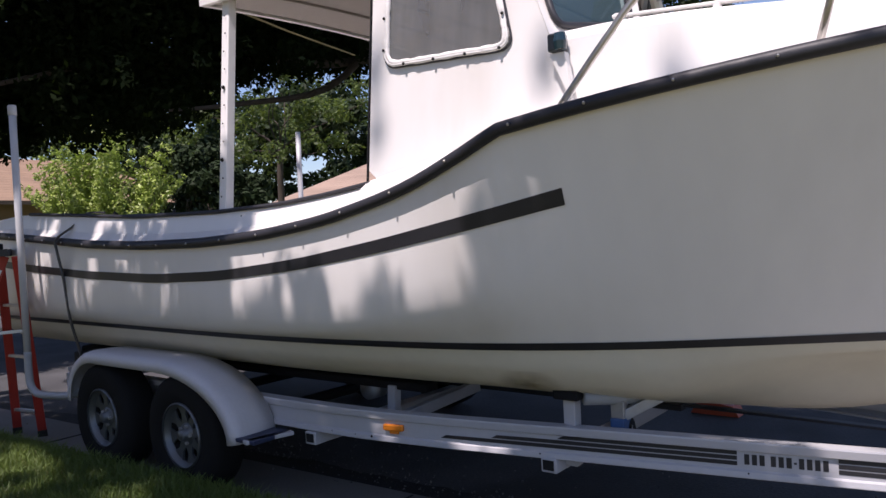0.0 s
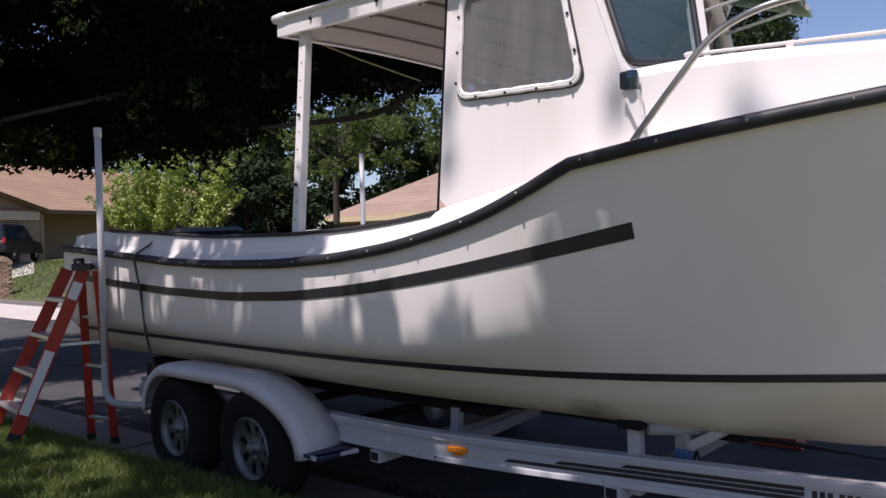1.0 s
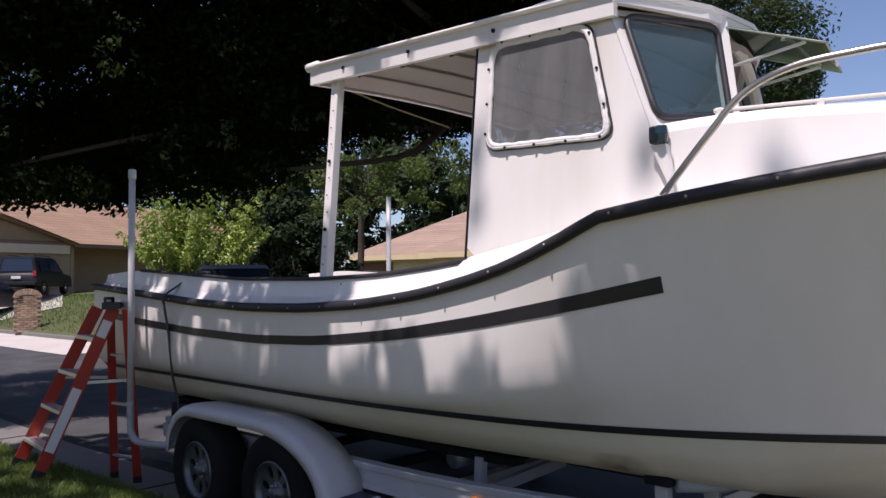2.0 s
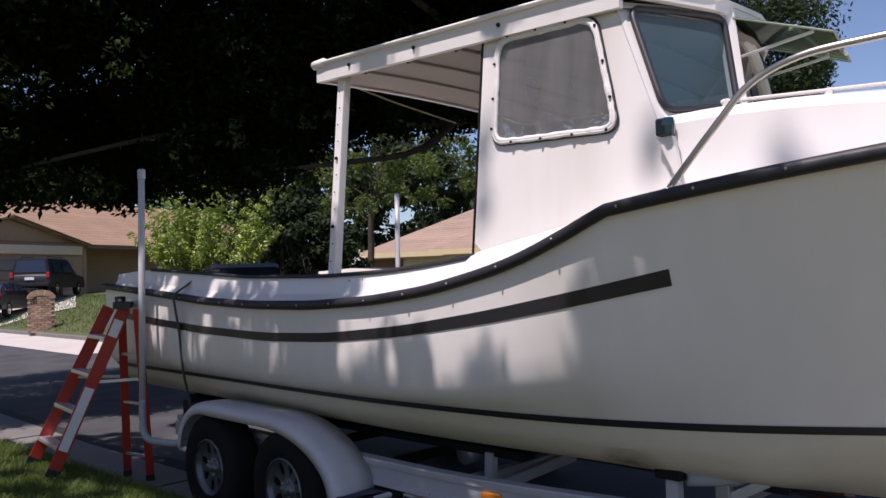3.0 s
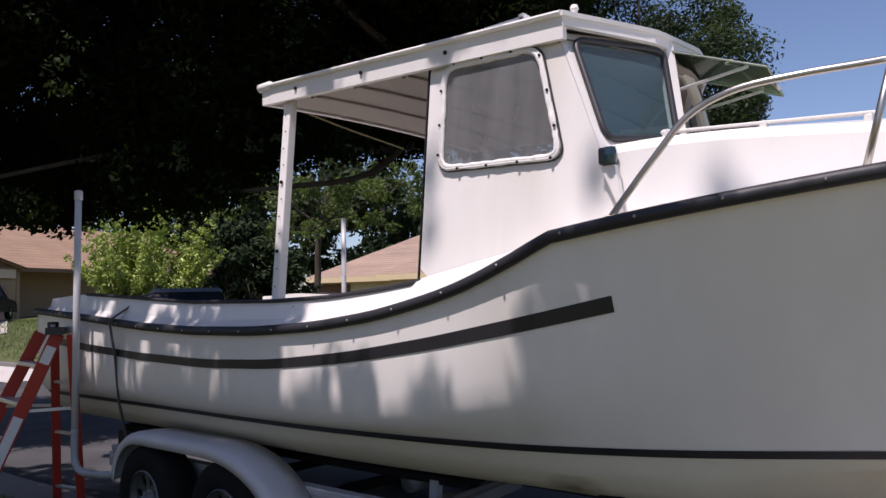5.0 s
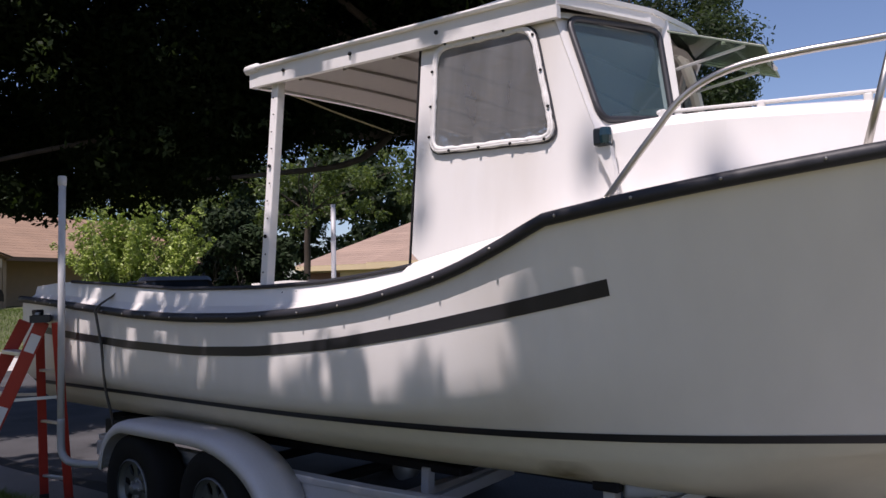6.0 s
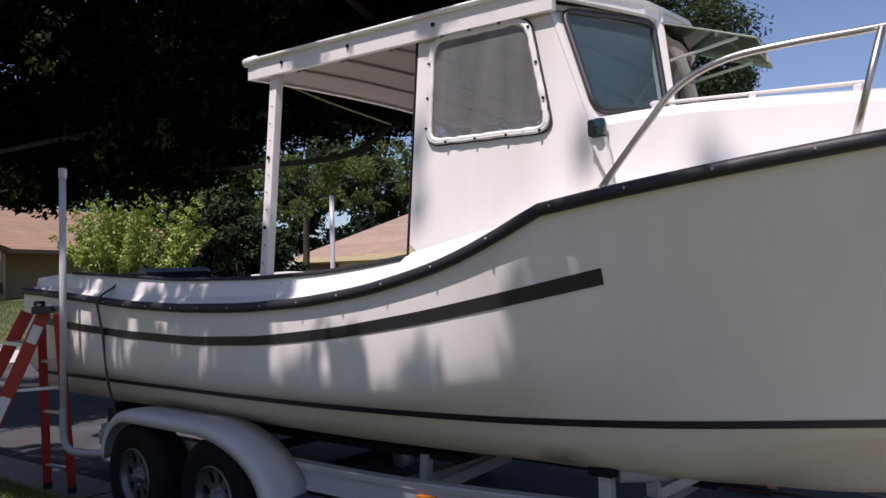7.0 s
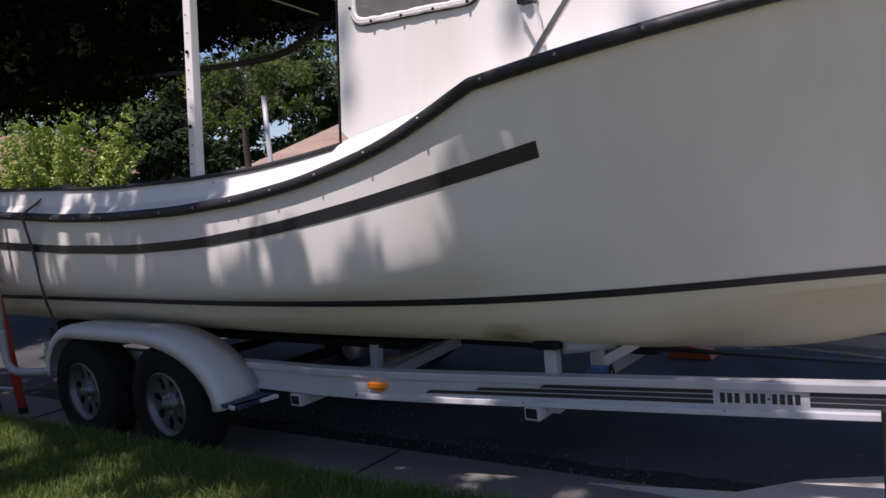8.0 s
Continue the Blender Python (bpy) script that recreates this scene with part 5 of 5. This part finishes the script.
# ---- cars ----
def car(label, at, heading, paint, kind, name="car"):
    """A parked car built from its side outline; kind: 'suv' or 'sedan'."""
    c = thing(name, label, "car", at)
    rot = Matrix.Translation(at) @ Matrix.Rotation(heading, 4, "Z")
    if kind == "suv":
        low = [(-2.3, 0.45), (-2.3, 0.95), (-2.22, 1.02), (1.2, 1.05), (2.15, 0.95), (2.3, 0.75), (2.3, 0.4)]
        cab = [(-2.22, 1.02), (-2.1, 1.7), (-1.9, 1.78), (0.3, 1.78), (0.6, 1.7), (1.25, 1.05)]
    else:
        low = [(-2.3, 0.4), (-2.3, 0.9), (-2.15, 1.0), (1.2, 0.95), (2.1, 0.82), (2.3, 0.6), (2.3, 0.35)]
        cab = [(-1.9, 0.98), (-1.2, 1.4), (-0.9, 1.46), (0.2, 1.46), (0.5, 1.4), (1.3, 0.95)]

    def across(line, w0, w1, zs):
        out = []
        for k in (-1, -0.9, 0, 0.9, 1):
            out.append([rot @ Vector((x, k * (w0 + (w1 - w0) * max(0, min(1, (z - zs[0]) / (zs[1] - zs[0])))) , z - (0.03 if abs(k) == 1 else 0))) for x, z in line])
        return out
    body_rows = across(low, 0.9, 0.86, (0.4, 1.05))
    bm = grid(body_rows)
    for row in (body_rows[0], body_rows[-1]):
        bm.faces.new([bm.verts.new(q) for q in row])
    body = part("body", bm, paint, c, "", True)
    cab_rows = across(cab, 0.86, 0.66, (1.0, 1.78 if kind == "suv" else 1.46))
    bm = grid(cab_rows)
    for row in (cab_rows[0], cab_rows[-1]):
        bm.faces.new([bm.verts.new(q) for q in row])
    roof = part("cabin", bm, paint, c)
    top = 1.66 if kind == "suv" else 1.38
    for s in (-1, 1):
        for a, b in ((-1.7, -0.6), (-0.5, 0.75)):
            def side_pt(x, z):
                w = 0.86 + (0.66 - 0.86) * ((z - 1.0) / ((1.78 if kind == "suv" else 1.46) - 1.0))
                return rot @ Vector((x, s * (w + 0.012), z))
            part("side_window", prism([side_pt(a, 1.1), side_pt(b, 1.1), side_pt(b - (0.35 if b > 0.5 else 0), top), side_pt(a, top)], (0, 0, 0), (0, 0, 0.004)), CAR_GLASS, roof)
    x0, x1 = (-2.2, -2.1) if kind == "suv" else (-1.85, -1.3)
    part("rear_window", prism([rot @ Vector(q) for q in ((x0 - 0.02, -0.7, 1.1), (x0 - 0.02, 0.7, 1.1), (x1 - 0.03, 0.6, top), (x1 - 0.03, -0.6, top))], (0, 0, 0), (0, 0, 0.004)), CAR_GLASS, roof)
    x0, x1 = (1.2, 0.66) if kind == "suv" else (1.22, 0.58)
    part("windscreen", prism([rot @ Vector(q) for q in ((x0 + 0.03, -0.7, 1.08), (x0 + 0.03, 0.7, 1.08), (x1 + 0.03, 0.6, top), (x1 + 0.03, -0.6, top))], (0, 0, 0), (0, 0, 0.004)), CAR_GLASS, roof)
    for s in (-1, 1):
        part("tail_lamp", boxes(((-2.33, s * 0.78 - 0.07, 0.85), (-2.28, s * 0.78 + 0.07, 1.1), 0.01)), LAMP_RED, c).data.transform(Matrix.Translation(at).inverted() @ rot @ Matrix.Translation(at))
        for x in (-1.45, 1.4):
            w = lathe([(0.2, 0.1), (0.32, 0.1), (0.34, 0.06), (0.34, -0.06), (0.32, -0.1), (0.2, -0.1)], (x, s * 0.8, 0.34), "y", 20)
            bmesh.ops.transform(w, matrix=rot, verts=w.verts)
            wh = part("wheel", w, TYRE, c)
            w = lathe([(0.0, s * 0.06), (0.08, s * 0.07), (0.2, s * 0.095), (0.205, s * 0.08)], (x, s * 0.8, 0.34), "y", 20)
            bmesh.ops.transform(w, matrix=rot, verts=w.verts)
            part("rim", w, CHROME, wh)
    part("bumper", boxes(((-2.38, -0.85, 0.45), (-2.25, 0.85, 0.62), 0.03)), DARK, c).data.transform(Matrix.Translation(at).inverted() @ rot @ Matrix.Translation(at))
    part("plate", boxes(((-2.345, -0.2, 0.75), (-2.32, 0.2, 0.88))), LABEL_WHITE, c).data.transform(Matrix.Translation(at).inverted() @ rot @ Matrix.Translation(at))
    if kind == "suv":
        for s in (-1, 1):
            w = tube([(-1.8, s * 0.55, 1.78), (-1.75, s * 0.55, 1.84), (0.1, s * 0.55, 1.84), (0.15, s * 0.55, 1.78)], 0.018, 6)
            bmesh.ops.transform(w, matrix=rot, verts=w.verts)
            part("roof_rack", w, DARK, c)
    return c


S = az_point(72.0, 41.5, 0)
S.z = 1.33
car("dark SUV parked on the driveway, its rear window catching the sky", S, radians(142), CAR_BLACK, "suv")
S = az_point(74.9, 38, 0)
S.z = rise(S.y) + 0.05
car("dark low sedan parked beside the driveway", S, radians(146), CAR_BLACK, "sedan")
for az, d in ((59.1, 17.8), (64.6, 18.3)):
    B = az_point(az, d, 0)
    B.z = rise(B.y) if B.y > 5.2 else 0.0
    car("black SUV parked at the far kerb behind the boat", B, radians(90 + az), CAR_BLACK, "suv")


# ---- trees and shrubs ----
def tree(name, label, at, trunk, limbs, clumps, count, size, mat, seed, narrow=0.45, flatten=0.75):
    t = thing(name, label, "tree" if "tree" in name else "shrub", at)
    rg = random.Random(seed)
    base, top, r = Vector(at), Vector(at) + Vector(trunk[0]), trunk[1]
    part("trunk", limb(base - Vector((0, 0, 0.2)), top, r, r * 0.7, seed, r * 0.5), BARK, t, "", True)
    bms = []
    for i in range(limbs):
        c = Vector(clumps[rg.randrange(len(clumps))][0])
        bms.append(limb(top - Vector((0, 0, rg.uniform(0, 0.4))), c, r * 0.2, r * 0.04, seed + i, 0.35, 7))
    for i, b in enumerate(bms):
        part("branch", b, BARK, t, "", True)
    leaves("crown", [c for c, _ in clumps], [q for _, q in clumps], count, size, mat, seed, t, flatten, 0.3, narrow)
    return t


rg = random.Random(5)


def view_point(az, el, d):
    return az_point(az, d, 1.5 + d * math.tan(radians(el)))


# the big oak across the street: low, dense, leaves coloured shade-dark, reaching over the road
clumps = []
for i in range(300):
    az, d = 30 + 56 * ((i % 60) + rg.random()) / 60, rg.uniform(9.5, 14.5)
    low = lerp_table(az, [30, 36, 44, 50, 56, 60, 72, 84], [14.5, 13.5, 13.0, 13.2, 9.6, 8.2, 6.6, 5.5])
    el = low + (36 - low) * ((i // 60) + rg.random()) / 5
    r = rg.uniform(0.6, 1.05)
    clumps.append((view_point(az, el, d), r))
for i in range(26):
    az = 40 + i * 1.7
    low = lerp_table(az, [30, 36, 44, 50, 56, 60, 72, 84], [13.5, 12.5, 12.0, 12.2, 8.8, 7.4, 6.4, 5.2])
    clumps.append((view_point(az, low + rg.uniform(0, 1.6), rg.uniform(9.5, 12.5)), rg.uniform(0.25, 0.5)))
for i in range(230):
    clumps.append((Vector((rg.uniform(-9.5, 4.5), rg.uniform(-1.1, 3.4), rg.uniform(6.4, 7.8))), rg.uniform(0.4, 0.7)))
sprigs = [(view_point(rg.uniform(43, 76), rg.uniform(9, 30), rg.uniform(8.6, 9.4)), rg.uniform(0.06, 0.16)) for _ in range(45)]
TRUNK = az_point(36.5, 13, 0)
TRUNK.z = rise(TRUNK.y)
oak = tree("oak_tree", "big dense live oak overhanging the street, leaf colour darkened for shade", TRUNK, ((0.2, -0.3, 4.2), 0.42), 22, clumps, 560000, 0.054, SHADED_OAK_LEAF, 11)

# Tufts in a lighter leaf colour stand for sunlit specks on the crown.
leaves("outer_foliage", [c for c, _ in sprigs], [r for _, r in sprigs], 600, 0.04, FAR_LEAF, 17, oak)

# tree standing against the sky beyond the cabin
clumps = []
for i in range(105):
    az = rg.uniform(18.0, 33)
    hi = lerp_table(az, [17.5, 19.5, 22, 33], [15, 20, 27, 34])
    clumps.append((view_point(az, rg.uniform(7, hi), rg.uniform(19, 24)), rg.uniform(0.45, 1.0)))
for az, el in ((16.0, 15.0), (15.9, 13.4), (16.2, 12.0), (16.3, 17.4), (16.6, 10.5), (17.2, 19.8), (16.6, 13.5), (16.0, 15.5), (17.7, 22.5), (19, 25), (20.5, 26.5), (21.5, 28.5), (23, 30), (24.5, 32), (22, 25), (20, 22), (26, 33)):
    clumps.append((view_point(az + 1.7, el, 22), 0.4))
T2 = az_point(25, 23, 1.4)
tree("oak_tree", "tall green tree against the sky behind the cabin", T2, ((0, 0, 3.5), 0.3), 16, clumps, 85000, 0.06, FAR_LEAF, 12)


# unseen oak over the lawn, added so that its crown dapples the boat
def shade_share(x, z):
    """How thick the crown is along the sun's way, chosen for the wanted shade, told on the upright plane of the boat's
    side.
    """
    if z < -0.35:
        return 0.24
    if z < 0.7:
        return 1.0 if x < 2.3 else 0.0
    if z < 0.84:
        return 0.9 if x < 2.2 else 0.0
    if z > 0.95 and 1.95 + (z - 1.05) * 1.1 < x < 3.2 and z < 1.6 + 0.06 * (x - 2.3):
        return 1.0
    if x < 0.55 and z < 1.9:
        return 0.5 if z < 1.3 else 0.8
    if x < 0.9 and 1.9 <= z < 2.6:
        return 0.12
    if z > 3.1 and x < 2.5:
        return 0.3
    return 0.0


clumps = []
for i in range(40):
    for j in range(40):
        x, z = -4.5 + 0.25 * (i + rg.random()), -6.6 + 0.25 * (j + rg.random())
        if rg.random() < shade_share(x, z):
            along = (6.0 + rg.uniform(-0.7, 0.7) - z) / SUN.z
            clumps.append((Vector((x, -1.15, z)) + SUN * along, rg.uniform(0.2, 0.26) if -0.35 < z < 0.7 or (x > 2.4 and 1.1 < z < 1.4) else rg.uniform(0.12, 0.18)))
# high sparse sprays, added to throw soft, half-lit patches on the pilothouse and the trunk
for x, z in ((1.42, 1.95), (1.4, 2.3), (2.27, 2.12), (2.79, 2.12), (2.75, 2.25), (3.35, 2.0)):
    clumps.append((Vector((x, -1.1, z)) + SUN * ((13.0 - z) / SUN.z), 0.06))
tree("oak_tree", "unseen oak added on the lawn to shade the boat", (-5.5, -7.5, 0.1), ((0.3, 0.4, 4.0), 0.4), 8, clumps, len(clumps) * 135, 0.055, SHADED_OAK_LEAF, 13)

# bright shrub and dark shrubs
clumps = []
C = view_point(61.6, 3.2, 21)
foot = C - Vector((0, 0, 1.5))
for i in range(64):
    a, lean = rg.uniform(0, 2 * math.pi), rg.random() ** 0.7 * 0.85
    out = Vector((math.cos(a) * math.sin(lean), math.sin(a) * math.sin(lean), math.cos(lean)))
    long = rg.uniform(3.0, 3.95) * (1 - 0.36 * lean)
    for k in (0.4, 0.55, 0.68, 0.8, 0.9, 1.0):
        clumps.append((foot + out * long * k + Vector((0, 0, -0.15 * (k * lean) ** 2)), 0.36 * (1.12 - k) + 0.04))
base_c = Vector((C.x, C.y, rise(C.y)))
tree("shrub", "green leafy shrub on the far lawn, leaf colour brightened to look sunlit", base_c, ((0, 0, 0.7), 0.09), 14, clumps, 27000, 0.055, MYRTLE_LEAF, 14, 0.42, 1.0)
for az, el, d, w, h, sd in ((54.5, 2.6, 24, 1.6, 1.7, 21), (56.5, 3.4, 28, 1.6, 1.8, 22)):
    C = view_point(az, el, d)
    clumps = [(C + Vector((rg.uniform(-w, w), rg.uniform(-w, w), rg.uniform(-h, h))), rg.uniform(0.3, 0.6)) for _ in range(34)]
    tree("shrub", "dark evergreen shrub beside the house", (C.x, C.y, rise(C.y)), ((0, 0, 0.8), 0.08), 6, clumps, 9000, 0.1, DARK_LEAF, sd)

# thinner, lighter trees seen under the big crown, with sky between their leaves
clumps = []
for i in range(120):
    az = rg.uniform(42, 58)
    clumps.append((view_point(az, rg.uniform(5.5, 16) if az < 54 else rg.uniform(5, 10), rg.uniform(25, 31)), rg.uniform(0.2, 0.55)))
T3 = az_point(50, 28, 1.5)
tree("young_tree", "thin-leaved green tree between the street and the houses", T3, ((0.2, 0, 3.0), 0.14), 12, clumps, 13000, 0.085, YOUNG_LEAF, 16)

# woods far behind the houses
rows_c, rows_r = [], []
for i in range(340):
    az, d = rg.uniform(-4, 88), rg.uniform(62, 80)
    hi = lerp_table(az, [-4, 14, 16, 24, 40, 60, 88], [1.2, 1.5, 4, 11, 8.5, 9, 9])
    rows_c.append(view_point(az, rg.uniform(0.5, hi), d))
    rows_r.append(rg.uniform(1.0, 2.6))
for i in range(60):
    rows_c.append(view_point(rg.uniform(40, 64), rg.uniform(3.5, 10.5), rg.uniform(60, 66)))
    rows_r.append(rg.uniform(1.0, 1.9))
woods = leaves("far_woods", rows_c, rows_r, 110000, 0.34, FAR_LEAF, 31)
tagged(woods, "distant green trees behind the houses", "trees", kind="stuff")


# ---- grass ----
def blades(name, count, region, mat, seed, tall, wide, ground_z, label, lean_in=True):
    rg2 = np.random.default_rng(seed)
    x = rg2.uniform(region[0], region[1], count)
    y = region[3] - (region[3] - region[2]) * rg2.random(count) ** 1.3
    z = np.array([ground_z(a, b) for a, b in zip(x, y)])
    a = rg2.uniform(0, 2 * np.pi, count)
    h = tall * (0.5 + rg2.random(count))
    w = wide * (0.7 + 0.6 * rg2.random(count))
    lean = rg2.normal(size=(count, 2)) * 0.45
    if lean_in:
        y = y + np.array([skew(a) for a in x])
    p = np.stack([x, y, z], 1)
    side = np.stack([np.cos(a) * w, np.sin(a) * w, np.zeros(count)], 1)
    midp = p + np.stack([lean[:, 0] * h * 0.4, lean[:, 1] * h * 0.4, h * 0.6], 1)
    tip = p + np.stack([lean[:, 0] * h, lean[:, 1] * h, h * 0.95], 1)
    co = np.stack([p - side, p + side, midp + side * 0.7, midp - side * 0.7, tip], 1).reshape(-1, 3)
    k = np.arange(count)[:, None] * 5
    quads = (k + np.array([0, 1, 2, 3])).tolist()
    tris = (k + np.array([3, 2, 4])).tolist()
    me = bpy.data.meshes.new(name)
    me.from_pydata(co.tolist(), [], quads + tris)
    ob = part(name, me, mat)
    return tagged(ob, label, "grass", kind="stuff")


blades("lawn_grass", 95000, (-4.2, 3.4, -2.7, KERB_Y - 0.03), BLADE, 41, 0.07, 0.0028, lawn_height, "green lawn grass along the kerb")
blades("dry_grass", 22000, (-4.2, 3.4, -2.7, KERB_Y - 0.03), DRY_BLADE, 42, 0.04, 0.0025, lawn_height, "dry yellowed grass among the lawn")
far_z = lambda x, y: rise(y)
blades("far_lawn_grass", 9000, (-34, -16, 5.4, 10.5), BLADE, 43, 0.1, 0.012, far_z, "mown grass of the far lawn", False)
def pebbles(name, count, region, mat, seed):
    rg2 = np.random.default_rng(seed)
    x, y = rg2.uniform(region[0], region[1], count), rg2.normal((region[2] + region[3]) / 2, (region[3] - region[2]) / 3, count)
    r = 0.0025 + 0.006 * rg2.random(count) ** 2
    unit = np.array([(1, 0, 0), (0, 1, 0), (-1, 0, 0), (0, -1, 0), (0, 0, 0.8), (0, 0, -0.8)])
    co = (unit[None] * r[:, None, None] * rg2.uniform(0.6, 1.4, (count, 6, 1)) + np.stack([x, y, 0.006 + r * 0.4], 1)[:, None]).reshape(-1, 3)
    tri = np.array([(0, 1, 4), (1, 2, 4), (2, 3, 4), (3, 0, 4), (1, 0, 5), (2, 1, 5), (3, 2, 5), (0, 3, 5)])
    me = bpy.data.meshes.new(name)
    me.from_pydata(co.tolist(), [], (np.arange(count)[:, None, None] * 6 + tri[None]).reshape(-1, 3).tolist())
    return tagged(part(name, me, mat), "loose pale grit along the street edge", "gravel", kind="stuff")


pebbles("road_grit", 900, (-1.5, 4.5, -0.56, -0.36), GRIT, 45)
pebbles("road_grit", 700, (-1.5, 4.5, -0.9, 0.6), GRIT, 46)
litter = leaves("leaf_litter", [(-0.6, -1.1, 0.0), (-2.2, -1.2, 0.0), (1.5, -1.15, 0), (2.5, -0.9, 0)], [0.6, 0.7, 0.6, 0.7], 130, 0.011, DRY_BLADE, 44, None, 0.008, 0.0)
litter.location.z = 0.022
tagged(litter, "dry fallen leaves along the gutter", "leaves", kind="stuff")
